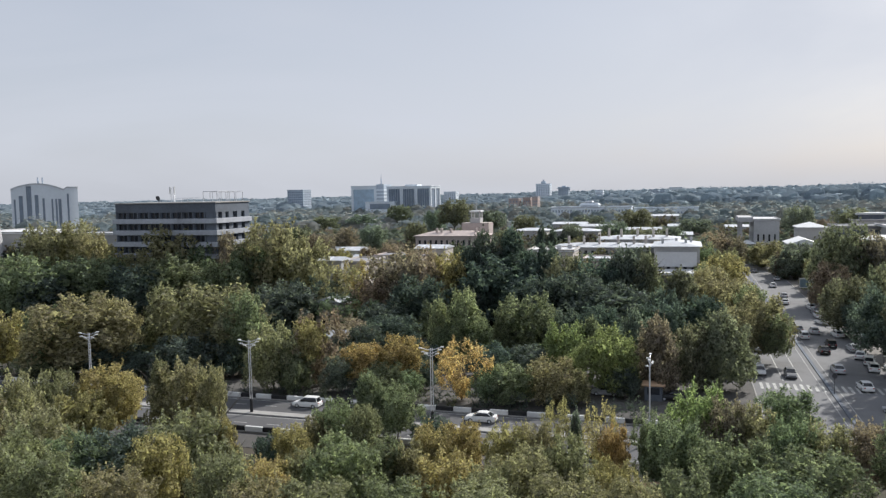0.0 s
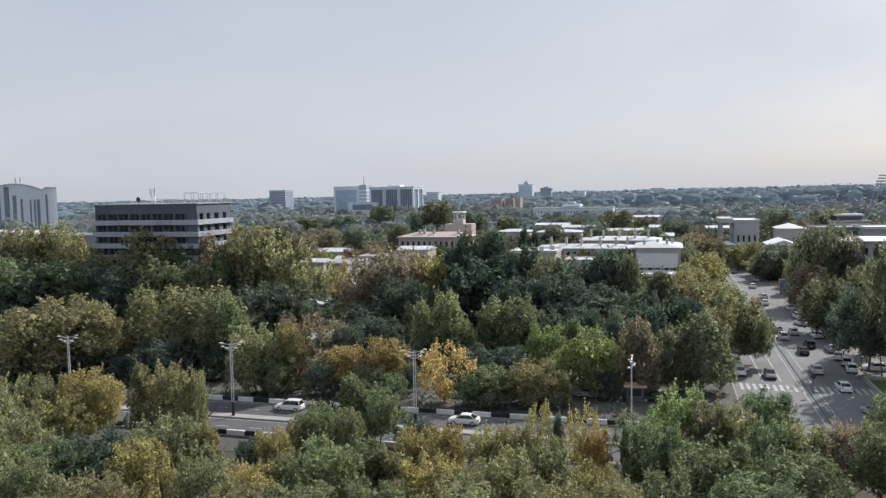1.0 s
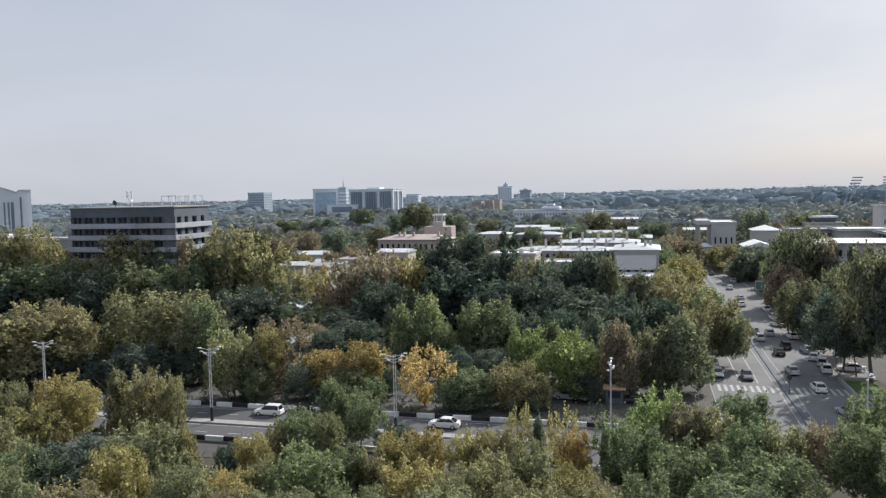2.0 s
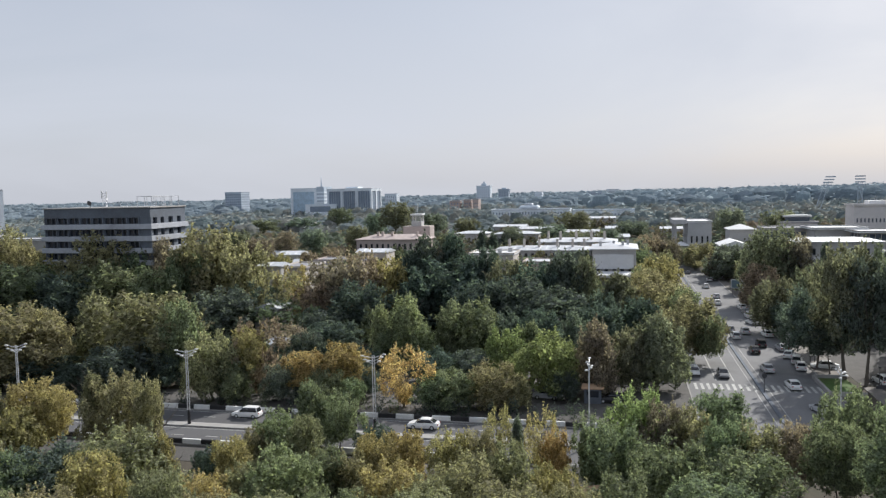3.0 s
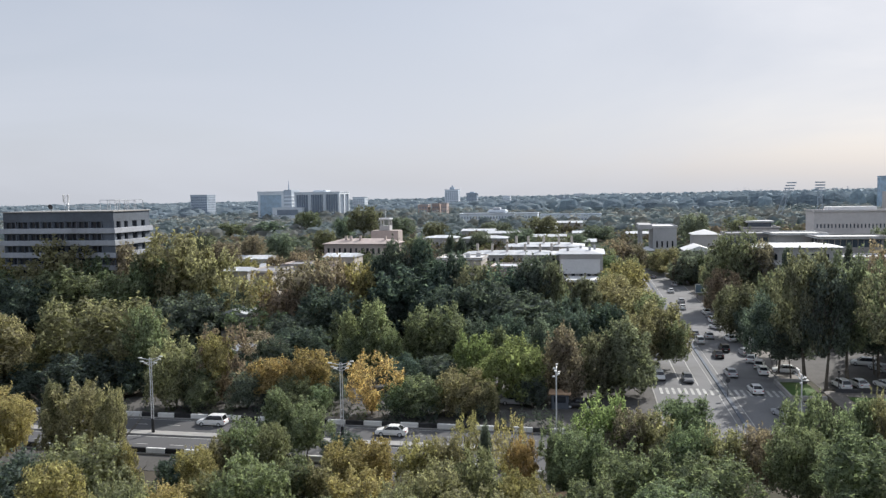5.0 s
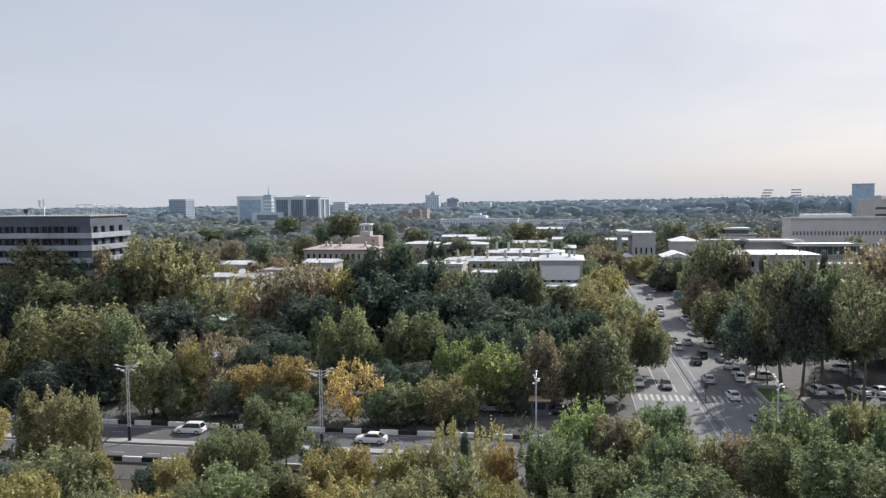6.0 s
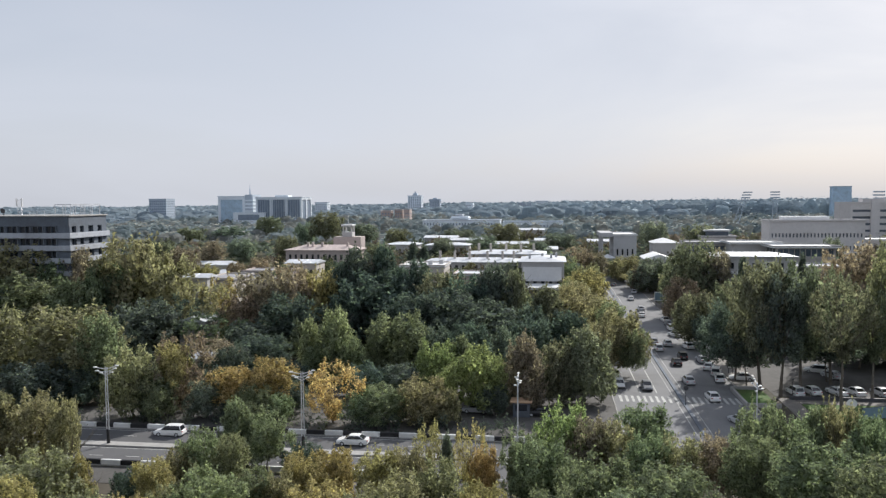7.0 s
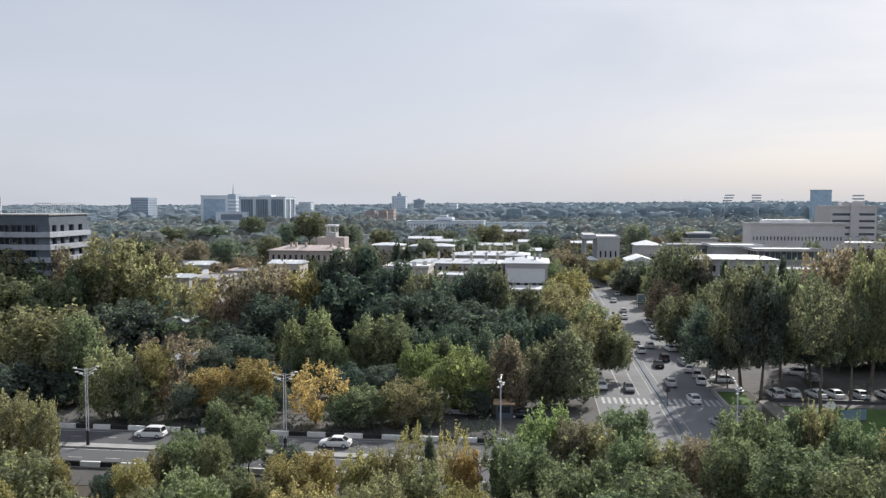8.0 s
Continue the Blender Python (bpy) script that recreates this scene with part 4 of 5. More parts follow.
    bm = bmesh.new()
    add_rod(bm, (0, 0, -0.1), (0, 0, 2.0), 0.24, 10, 0.2)
    part("foot", bm, "paint_black", ob, "black painted foot")
    for k, (dz, ln, ang) in enumerate(((-0.15, 1.5, 8), (-0.6, 1.15, 24), (-1.0, 0.9, -12))):
        arm = bmesh.new()
        c, s = math.cos(radians(ang)), math.sin(radians(ang))
        add_rod(arm, (-ln * c, -ln * s, height + dz + 0.12), (0, 0, height + dz - 0.15), 0.055)
        add_rod(arm, (0, 0, height + dz - 0.15), (ln * c, ln * s, height + dz + 0.3), 0.055)
        a = part("arm", arm, "steel", ob)
        for sg, up in ((-1, 0.12), (1, 0.3)):
            bm = bmesh.new()
            add_box(bm, sg * ln * c - 0.24, sg * ln * c + 0.24, sg * ln * s - 0.14, sg * ln * s + 0.14, height + dz + up - 0.05, height + dz + up + 0.1, 0.03)
            part("floodlight", bm, "paint_white", a, "flat white floodlight")
    return ob


for u in (-118.0, -89.3, -60.7, -32.7):
    lamp_post(u, 98.4, 10.7, 0)
for u in (-4.1, 25.2, 54.0):
    lamp_post(u, 98.4, 10.7, 82)


# ---- car park edge, corner bed, signs, kiosks ----
wall = link(box(39.4, 170, 133.6, 133.9, 0, 0.7, 0.03), "low_wall", "steel_dark")
wall.matrix_world = GRID.copy()
tagged(wall, "low dark wall between lawn and car park", "wall", kind="structure")
for k, (a, b, c, d) in enumerate(((31.2, 31.6, 128.4, 139.6), (31.6, 36.6, 128.1, 128.5), (31.6, 36.6, 139.5, 139.9))):
    ob = link(box(a, b, c, d, 0, 0.75, 0.05), "bed_wall", "concrete")
    ob.matrix_world = GRID.copy()
    tagged(ob, "pale concrete wall round the corner bed", "wall", kind="structure")


def fence_post(u, v):
    ob = thing("bollard_lamp", grid(u, v, 0.1), "thin dark post beside the car park wall", "post", "posts along the car park")
    bm = bmesh.new()
    add_rod(bm, (0, 0, 0), (0, 0, 3.2), 0.07, 6)
    part("post", bm, "steel_dark", ob)
    part("head", box(-0.18, 0.18, -0.18, 0.18, 3.2, 3.5, 0.04), "steel_dark", ob)


for k in range(9):
    fence_post(40 + k * 7.5, 134.2)


def sign_board(u, v, w, h, z, material, label, turn=0.0):
    ob = thing("sign_board", grid(u, v, 0.05, turn), label, "sign")
    part("board", box(-w / 2, w / 2, -0.08, 0.08, z, z + h, 0.02), material, ob)
    part("frame", box(-w / 2 - 0.08, w / 2 + 0.08, 0.082, 0.16, z - 0.08, z + h + 0.08), "steel_dark", ob)
    for s in (-0.35, 0.35):
        bm = bmesh.new()
        add_rod(bm, (s * w, 0.2, 0), (s * w, 0.2, z + h * 0.8), 0.07, 6)
        part("leg", bm, "steel_dark", ob)
    return ob


board = sign_board(33.9, 246, 3.8, 2.8, 1.9, "paint_white", "roadside billboard with a blue and white poster")
part("poster_panel", box(-1.7, 0.5, -0.1, -0.085, 2.1, 4.4), "sign_blue", board, "blue poster field")
for u, v in ((32.9, 166.9), (32.0 + 1.6, 172.9), (34.2, 152.5)):
    sign_board(u, v, 1.1, 1.5, 1.2, "paint_white", "small white notice board beside the street")
sign_board(48.4, 122.5, 4.6, 1.7, 0.3, "sign_blue", "low blue-grey panel standing on the lawn", 22)
disc = thing("round_sign", grid(45.2, 123.0, 0.05), "white round sign on a thin post", "sign")
bm = bmesh.new()
add_rod(bm, (0, 0, 0), (0, 0, 2.2), 0.05, 6)
part("post", bm, "steel", disc)
bm = bmesh.new()
add_rod(bm, (0, -0.12, 2.4), (0, -0.06, 2.4), 0.75, 18)
part("disc", bm, "paint_white", disc)


def kiosk(u, v, w, d, h, turn=0.0):
    ob = thing("kiosk", grid(u, v, 0.02, turn), "small kiosk with a tan sheet roof under the trees", "kiosk")
    # cabin colour is dark in place of the shade it stands in
    part("cabin", box(-w / 2, w / 2, -d / 2, d / 2, 0, h, 0.04), "concrete_dark", ob)
    part("roof", box(-w / 2 - 0.4, w / 2 + 0.4, -d / 2 - 0.5, d / 2 + 0.4, h + 0.002, h + 0.2, 0.04), "orange", ob, "tan sheet roof")
    part("window", box(-w / 2 + 0.4, w / 2 - 0.4, -d / 2 - 0.03, -d / 2 + 0.05, 1.0, 2.0), "glass_dark", ob)


kiosk(-4.4, 119.5, 2.6, 2.2, 2.3)
kiosk(-15.9, 119.5, 2.6, 2.2, 2.7)
kiosk(-3.3, 75.4, 3.2, 3.0, 2.7, 20)
kiosk(40.0, 93.5 - 6, 3.2, 3.0, 2.7)
signal_at = ((22.0, 128.3), (22.0, 176), (22.0, 200), (22.0, 216))
for u, v in signal_at:
    ob = thing("divider_sign", grid(u - 0.2, v, 0.2), "round dark traffic sign on the street divider", "sign", "signs on the divider")
    bm = bmesh.new()
    add_rod(bm, (0, 0, 0), (0, 0, 2.6), 0.05, 6)
    part("post", bm, "steel_dark", ob)
    bm = bmesh.new()
    add_rod(bm, (0, -0.07, 2.7), (0, -0.02, 2.7), 0.38, 14)
    part("disc", bm, "steel_dark", ob)


# ---- buildings ----
def wall_face(bm, origin, along, inward, length, height, xs, zs, depth):
    """One wall face with real openings: xs and zs are the openings' intervals along and up."""
    o, a, n = Vector(origin), Vector(along), Vector(inward)
    cx = sorted({0.0, length, *(e for p in xs for e in p)})
    cz = sorted({0.0, height, *(e for p in zs for e in p)})

    def pt(x, z, d=0.0):
        return bm.verts.new(o + a * x + n * d + Vector((0, 0, z)))

    for x0, x1 in zip(cx, cx[1:]):
        for z0, z1 in zip(cz, cz[1:]):
            if (x0, x1) in xs and (z0, z1) in zs:
                q = [(x0, z0), (x1, z0), (x1, z1), (x0, z1)]
                for (xa, za), (xb, zb) in zip(q, q[1:] + q[:1]):
                    bm.faces.new((pt(xa, za), pt(xb, zb), pt(xb, zb, depth), pt(xa, za, depth)))
            else:
                bm.faces.new((pt(x0, z0), pt(x1, z0), pt(x1, z1), pt(x0, z1)))


def panes(parent, origin, along, inward, xs, zs, depth, material, shared={}):
    """One window object for each opening, all of one size sharing their mesh: glass, frame bars."""
    o, a, n = Vector(origin), Vector(along), Vector(inward)
    for x0, x1 in xs:
        for z0, z1 in zs:
            key = (round(x1 - x0, 2), round(z1 - z0, 2), tuple(round(c, 2) for c in a), material)
            if key not in shared:
                bm = bmesh.new()
                w, h = x1 - x0, z1 - z0
                q = [bm.verts.new(c) for c in (a * 0, a * w, a * w + Vector((0, 0, h)), Vector((0, 0, h)))]
                bm.faces.new(q)
                q2 = [bm.verts.new(c + n * 0.08) for c in (a * 0, a * w, a * w + Vector((0, 0, h)), Vector((0, 0, h)))]
                bm.faces.new(q2[::-1])
                for i in range(4):
                    bm.faces.new((q[i], q[(i + 1) % 4], q2[(i + 1) % 4], q2[i]))
                me = bpy.data.meshes.new("window")
                bm.to_mesh(me)
                bm.free()
                me.materials.append(M[material])
                shared[key] = me
            w = new("window", shared[key])
            w.parent = parent
            w.location = o + a * x0 + n * depth + Vector((0, 0, z0))


def spread(length, n, share, margin=0.0):
    step = (length - 2 * margin) / n
    return [(round(margin + step * (i + 0.5 - share / 2), 3), round(margin + step * (i + 0.5 + share / 2), 3)) for i in range(n)]


def house(name, label, u0, u1, v0, v1, h, wall, roof, nf=0, ns=0, rows=(), glass="glass_dark", share=0.5, style="flat", rise=2.0,
          category="building", depth=0.25, over=0.4, turn=0.0, hedge=0.0):
    """A block with openings in its street face (nf columns) and its flanks (ns columns); rows are window intervals in height."""
    ob = thing(name, grid(u0, v0, 0, turn), label, category)
    w, d = u1 - u0, v1 - v0
    zs = [(float(a), float(b)) for a, b in rows]
    fx = spread(w, nf, share, 0.6) if nf else []
    sx = spread(d, ns, share, 0.6) if ns else []
    bm = bmesh.new()
    wall_face(bm, (0, 0, 0), (1, 0, 0), (0, 1, 0), w, h, fx, zs, depth)
    wall_face(bm, (w, 0, 0), (0, 1, 0), (-1, 0, 0), d, h, sx, zs, depth)
    wall_face(bm, (0, d, 0), (0, -1, 0), (1, 0, 0), d, h, sx, zs, depth)
    wall_face(bm, (w, d, 0), (-1, 0, 0), (0, -1, 0), w, h, [], [], depth)
    bm.faces.new([bm.verts.new(c) for c in ((0, 0, h), (w, 0, h), (w, d, h), (0, d, h))])
    body = part("wall", bm, wall, ob)
    if nf:
        panes(body, (0, 0, 0), (1, 0, 0), (0, 1, 0), fx, zs, depth, glass)
    if ns:
        panes(body, (w, 0, 0), (0, 1, 0), (-1, 0, 0), sx, zs, depth, glass)
        panes(body, (0, d, 0), (0, -1, 0), (1, 0, 0), sx, zs, depth, glass)
    o = over
    if style == "flat":
        bm = bmesh.new()
        add_box(bm, -o, w + o, -o, d + o, h + 0.002, h + 0.35, 0.05)
        part("roof", bm, roof, ob)
        bm = bmesh.new()
        for a in ((-o, w + o, -o, -o + 0.3), (-o, w + o, d + o - 0.3, d + o), (-o, -o + 0.3, -o + 0.31, d + o - 0.31), (w + o - 0.3, w + o, -o + 0.31, d + o - 0.31)):
            add_box(bm, *a, h + 0.352, h + 0.75)
        part("parapet", bm, wall, ob)
    elif style in ("hip", "gable"):
        bm = bmesh.new()
        inset = min(w, d) / 2 if style == "hip" else 0.0
        if w >= d:
            r0, r1 = (-o + inset, d / 2, h + rise), (w + o - inset, d / 2, h + rise)
        else:
            r0, r1 = (w / 2, -o + inset, h + rise), (w / 2, d + o - inset, h + rise)
        c = [bm.verts.new(p) for p in ((-o, -o, h + 0.2), (w + o, -o, h + 0.2), (w + o, d + o, h + 0.2), (-o, d + o, h + 0.2))]
        e = [bm.verts.new(p) for p in ((-o, -o, h + 0.01), (w + o, -o, h + 0.01), (w + o, d + o, h + 0.01), (-o, d + o, h + 0.01))]
        a, b = bm.verts.new(r0), bm.verts.new(r1)
        if w >= d:
            fs = ((c[0], c[1], b, a), (c[1], c[2], b), (c[2], c[3], a, b), (c[3], c[0], a))
        else:
            fs = ((c[0], c[1], a), (c[1], c[2], b, a), (c[2], c[3], b), (c[3], c[0], a, b))
        for f in fs:
            bm.faces.new(f)
        for i in range(4):
            bm.faces.new((e[i], e[(i + 1) % 4], c[(i + 1) % 4], c[i]))
        bm.faces.new(e[::-1])
        part("roof", bm, roof, ob)
        if w >= d:
            seams = bmesh.new()
            n = max(2, int(w / 2.2))
            for i in range(1, n):
                x = w * i / n
                yy = min(d / 2, max(0.5, min(x, w - x))) if style == "hip" else d / 2
                add_rod(seams, (x, -o, h + 0.22), (x, -o + (yy + o), h + 0.22 + (rise - 0.2) * (yy + o) / (d / 2 + o)), 0.05, 4)
            part("roof_seam", seams, roof, ob)
    KEEP_CLEAR.append((u0 - 3, u1 + 3, v0 - 3, v1 + 2))
    if hedge:
        x = u0 - 2.0
        while x < u1 + 2:
            hh = h * hedge * tree_rng.uniform(0.82, 1.04)
            HEDGES.append((x, v0 - tree_rng.uniform(3.2, 5.5), hh, hh * tree_rng.uniform(0.75, 1.05), tree_rng.choice((0, 1, 2, 3, 2))))
            x += tree_rng.uniform(3.2, 5.5)
    return ob


# grey office block with projecting bands
ob = thing("office_block", grid(-150.2, 178, 0), "dark grey concrete office block with pale banded floors", "building")
KEEP_CLEAR.append((-156, -112, 160, 200))
W, DP, TOP = 31.8, 16.5, 30.1
floors = [TOP - 5.4 - 3.12 * i for i in range(9)]
bays = [(0.5 + 3.52 * i + 0.25 + 1.6 * j, 0.5 + 3.52 * i + 0.25 + 1.6 * j + 1.52) for i in range(8) for j in range(2)]
bays = [(round(a, 3), round(b, 3)) for a, b in bays if b < W - 0.3]
rows = [(round(z + 0.75 + 0.62, 3), round(z + 2.95, 3)) for z in floors if z > 0]
bm = bmesh.new()
wall_face(bm, (0, 0, 0), (1, 0, 0), (0, 1, 0), W, TOP, bays, rows, 0.5)
wall_face(bm, (0, DP, 0), (0, -1, 0), (1, 0, 0), DP, TOP, [], [], 0.4)
wall_face(bm, (W, DP, 0), (-1, 0, 0), (0, -1, 0), W, TOP, [], [], 0.4)
bm.faces.new([bm.verts.new(c) for c in ((0, 0, TOP), (W, 0, TOP), (W, DP, TOP), (0, DP, TOP))])
body = part("wall", bm, "concrete_dark", ob)
panes(body, (0, 0, 0), (1, 0, 0), (0, 1, 0), bays, rows, 0.5, "glass_dark")
bm = bmesh.new()
side_x = [(1.2, 3.0), (4.6, 6.2), (8.2, 10.4), (12.4, 14.2)]
wall_face(bm, (W, 0, 0), (0, 1, 0), (-1, 0, 0), DP, TOP, side_x, rows, 0.6)
flank = part("flank_wall", bm, "concrete_dark", ob, "dark grey flank wall")
panes(flank, (W, 0, 0), (0, 1, 0), (-1, 0, 0), side_x, rows, 0.6, "glass_dark")
for z in floors:
    if z > 0:
        part("floor_band", box(-0.7, W + 0.7, -0.7, DP + 0.4, z, z + 1.3, 0.04), "band", ob, "pale concrete floor band")
for i in range(10):
    for z in floors:
        if z > 0:
            part("pilaster", box(0.36 + 3.52 * i - 0.14, 0.36 + 3.52 * i + 0.14, -0.3, -0.002, z + 1.302, z + 3.1), "concrete_dark", ob)
part("roof", box(-0.3, W + 0.3, -0.3, DP + 0.3, TOP + 0.002, TOP + 0.3, 0.05), "concrete", ob)
rack = bmesh.new()
for x in (27.6, 29.7, 31.8):
    for y in (1.0, 5.2, 9.4, 13.5):
        add_rod(rack, (x, y, TOP + 0.2), (x, y, TOP + 3.0), 0.09, 5)
    add_rod(rack, (x, 1.0, TOP + 3.0), (x, 13.5, TOP + 2.9), 0.08, 5)
for y in (1.0, 5, 9, 13.5):
    add_rod(rack, (27.6, y, TOP + 3.0), (31.8, y, TOP + 3.0), 0.09, 5)
tagged(link(rack, "roof_pergola", "steel"), "bare pale steel frame on the office roof", "frame").matrix_world = grid(-150.2, 178, 0)
rail = bmesh.new()
for x in range(19, 27, 2):
    add_rod(rail, (x, 0.5, TOP + 0.2), (x, 0.5, TOP + 1.4), 0.06, 5)
add_rod(rail, (19, 0.5, TOP + 1.4), (26.5, 0.5, TOP + 1.4), 0.07, 5)
tagged(link(rail, "roof_railing", "steel"), "thin steel railing on the office roof", "railing").matrix_world = grid(-150.2, 178, 0)
ant = thing("roof_antenna", grid(-135.6, 184, TOP + 0.25), "tall lattice antenna mast with panel aerials on the roof", "antenna")
bm = bmesh.new()
for x, y in ((-0.5, -0.5), (0.5, -0.5), (0, 0.5)):
    add_rod(bm, (x, y, 0), (x, y, 4.2), 0.07, 5)
for k in range(6):
    add_rod(bm, (-0.5, -0.5, 0.7 * k), (0.5, -0.5, 0.7 * k + 0.7), 0.04, 4)
    add_rod(bm, (0.5, -0.5, 0.7 * k), (0, 0.5, 0.7 * k + 0.7), 0.04, 4)
part("mast", bm, "steel", ant)
for x in (-0.75, 0.75):
    part("aerial_panel", box(x - 0.14, x + 0.14, -0.7, -0.5, 2.4, 4.4, 0.03), "paint_white", ant)
dish = bmesh.new()
add_rod(dish, (0, 0, 0), (0, 0, 0.8), 0.1, 6)
add_rod(dish, (0, -0.3, 1.2), (0, 0.1, 1.3), 0.7, 12, 0.3)
tagged(link(dish, "satellite_dish", "steel_dark"), "dark satellite dish on the office roof", "dish").matrix_world = grid(-139, 182, TOP + 0.25)

# white hotel with a vaulted roof and dark window strips
HOTEL = grid(-413, 422, 0, 44.5) @ Matrix.Diagonal((0.84, 0.84, 0.965, 1))
hotel = thing("hotel", HOTEL, "white curved hotel with dark window strips and vaulted roof", "building")
KEEP_CLEAR.append((-450, -370, 380, 460))
STRIPS = ((-22.2, -20.9, 33), (-18.6, -15.8, 35.5), (-13.2, -9.6, 42.0), (-7.4, -4.8, 36), (-2.0, -0.4, 33.5), (4.4, 5.6, 33), (7.2, 8.6, 33), (9.4, 11.6, 33), (15.8, 17.2, 36.5))


def hotel_top(x):
    return 43.2 - 0.011 * (x + 6) ** 2 if x < 15.4 else 40.6


def hotel_front(x):
    return -5.0 * (1 - (x / 25.0) ** 2)


edges = sorted({-24.0, -19.8, -14.6, 0.8, 2.6, 13.5, 19.0, 21.5, 24.0, *(e for s in STRIPS for e in s[:2])})
bm = bmesh.new()
for x0, x1 in zip(edges, edges[1:]):
    strip = [s for s in STRIPS if s[0] == x0]
    low = strip[0][2] if strip else 0.0
    y0, y1 = hotel_front(x0), hotel_front(x1)
    bm.faces.new([bm.verts.new(c) for c in ((x0, y0, low), (x1, y1, low), (x1, y1, hotel_top(x1)), (x0, y0, hotel_top(x0)))])
    if strip:
        for xa, ya in ((x0, y0), (x1, y1)):
            bm.faces.new([bm.verts.new(c) for c in ((xa, ya, 0), (xa, ya + 1.2, 0), (xa, ya + 1.2, low), (xa, ya, low))])
        bm.faces.new([bm.verts.new(c) for c in ((x0, y0, low), (x1, y1, low), (x1, y1 + 1.2, low), (x0, y0 + 1.2, low))])
for s in (-24.0, 24.0):
    bm.faces.new([bm.verts.new(c) for c in ((s, hotel_front(s), 0), (s, 17, 0), (s, 17, hotel_top(s)), (s, hotel_front(s), hotel_top(s)))])
bm.faces.new([bm.verts.new(c) for c in ((-24, 17, 0), (24, 17, 0), (24, 17, 40), (-24, 17, 36))])
part("wall", bm, "hazed_white", hotel)
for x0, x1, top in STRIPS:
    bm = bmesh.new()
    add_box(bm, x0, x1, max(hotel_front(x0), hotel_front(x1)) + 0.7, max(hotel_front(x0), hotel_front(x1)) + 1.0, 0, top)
    w = part("window_strip", bm, "glass_hazed", hotel)
bm = bmesh.new()
for x0, x1 in zip(edges, edges[1:]):
    a, b = hotel_top(x0) + 0.01, hotel_top(x1) + 0.01
    bm.faces.new([bm.verts.new(c) for c in ((x0, hotel_front(x0) - 0.5, a), (x1, hotel_front(x1) - 0.5, b), (x1, 17.3, b), (x0, 17.3, a))])
    bm.faces.new([bm.verts.new(c) for c in ((x0, hotel_front(x0) - 0.5, a), (x1, hotel_front(x1) - 0.5, b), (x1, hotel_front(x1) - 0.5, b + 0.9), (x0, hotel_front(x0) - 0.5, a + 0.9))])
    bm.faces.new([bm.verts.new(c) for c in ((x0, hotel_front(x0) - 0.5, a + 0.9), (x1, hotel_front(x1) - 0.5, b + 0.9), (x1, 17.3, b + 0.9), (x0, 17.3, a + 0.9))])
part("vaulted_roof", bm, "roof_metal", hotel)
for x in (-4.5, -1.2):
    bm = bmesh.new()
    add_rod(bm, (x, 4, 42), (x, 4, 48.3), 0.6, 8)
    part("chimney", bm, "hazed_grey", hotel)
for i in range(5):
    part("mullion", box(-13.0 + i * 0.8, -12.9 + i * 0.8, -4.3, -4.1, 0, 41), "hazed_grey", hotel)

# white hall with a conical spire, low white wings
hall = house("white_hall", "white low hall with flat roof beyond the trees", -235, -203, 205, 230, 20.5, "plaster_white", "roof_white", 8, 0, ((14, 16),), style="flat", hedge=0.9)
spire = thing("spire", grid(-217.0, 200, 0), "white conical spire with dark finial beside the hall", "spire")
bm = bmesh.new()
add_rod(bm, (0, 0, 0), (0, 0, 20), 3.2, 16, 1.9)
add_rod(bm, (0, 0, 20), (0, 0, 28.5), 1.9, 16, 0.6)
part("cone", bm, "plaster_white", spire)
bm = bmesh.new()
add_rod(bm, (0, 0, 28.5), (0, 0, 31.5), 0.25, 8)
part("finial", bm, "steel_dark", spire)
house("hall_wing", "long white wall of a low hall", -202, -168, 206, 216, 20.0, "plaster_white", "roof_white", hedge=0.98)

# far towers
house("office_tower", "slate blue office tower far over the trees", -545, -520, 1000, 1025, 37.5, "hazed_grey", "hazed_grey", 8, 6, [(6 + 3.4 * i, 8.2 + 3.4 * i) for i in range(9)], "glass_hazed", 0.75)
ob = house("bank_tower", "blue glass tower with white frame and roof mast", -338.5, -310, 760, 785, 38.6, "hazed_white", "hazed_white", 1, 0, ((4, 35.5),), "glass_blue", 0.86, depth=0.8)
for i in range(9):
    part("balcony", box(28.6, 37.5, -0.5, 12, 5 + 3.6 * i, 6.6 + 3.6 * i), "hazed_white", ob, "pale stacked balcony")
part("core", box(28.8, 37.0, 0.2, 24, 0, 40.6, 0.1), "hazed_grey", ob)
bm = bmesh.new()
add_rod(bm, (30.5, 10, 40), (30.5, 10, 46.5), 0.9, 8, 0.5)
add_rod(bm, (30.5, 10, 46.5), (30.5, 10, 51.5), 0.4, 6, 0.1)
part("roof_mast", bm, "hazed_grey", ob)
house("bank_annex", "low pale annex before the glass tower", -312, -280, 735, 752, 22, "hazed_white", "hazed_white", 1, 0, ((15.0, 20.5),), "glass_hazed", 0.72)
ob = house("glass_block", "dark glass office block with white corner frames", -290.3, -243, 740, 772, 37.2, "hazed_white", "hazed_white", 3, 2, ((3, 35.2),), "glass_hazed", 0.8, depth=0.8)
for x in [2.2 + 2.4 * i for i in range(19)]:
    part("fin", box(x - 0.12, x + 0.12, -0.25, 0.7, 3, 35.2), "hazed_grey", ob)
part("plant_room", box(18, 31, 6, 20, 37.2, 39.6), "hazed_white", ob)

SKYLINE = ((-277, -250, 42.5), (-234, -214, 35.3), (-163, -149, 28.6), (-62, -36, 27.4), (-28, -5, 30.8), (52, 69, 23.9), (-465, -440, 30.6))
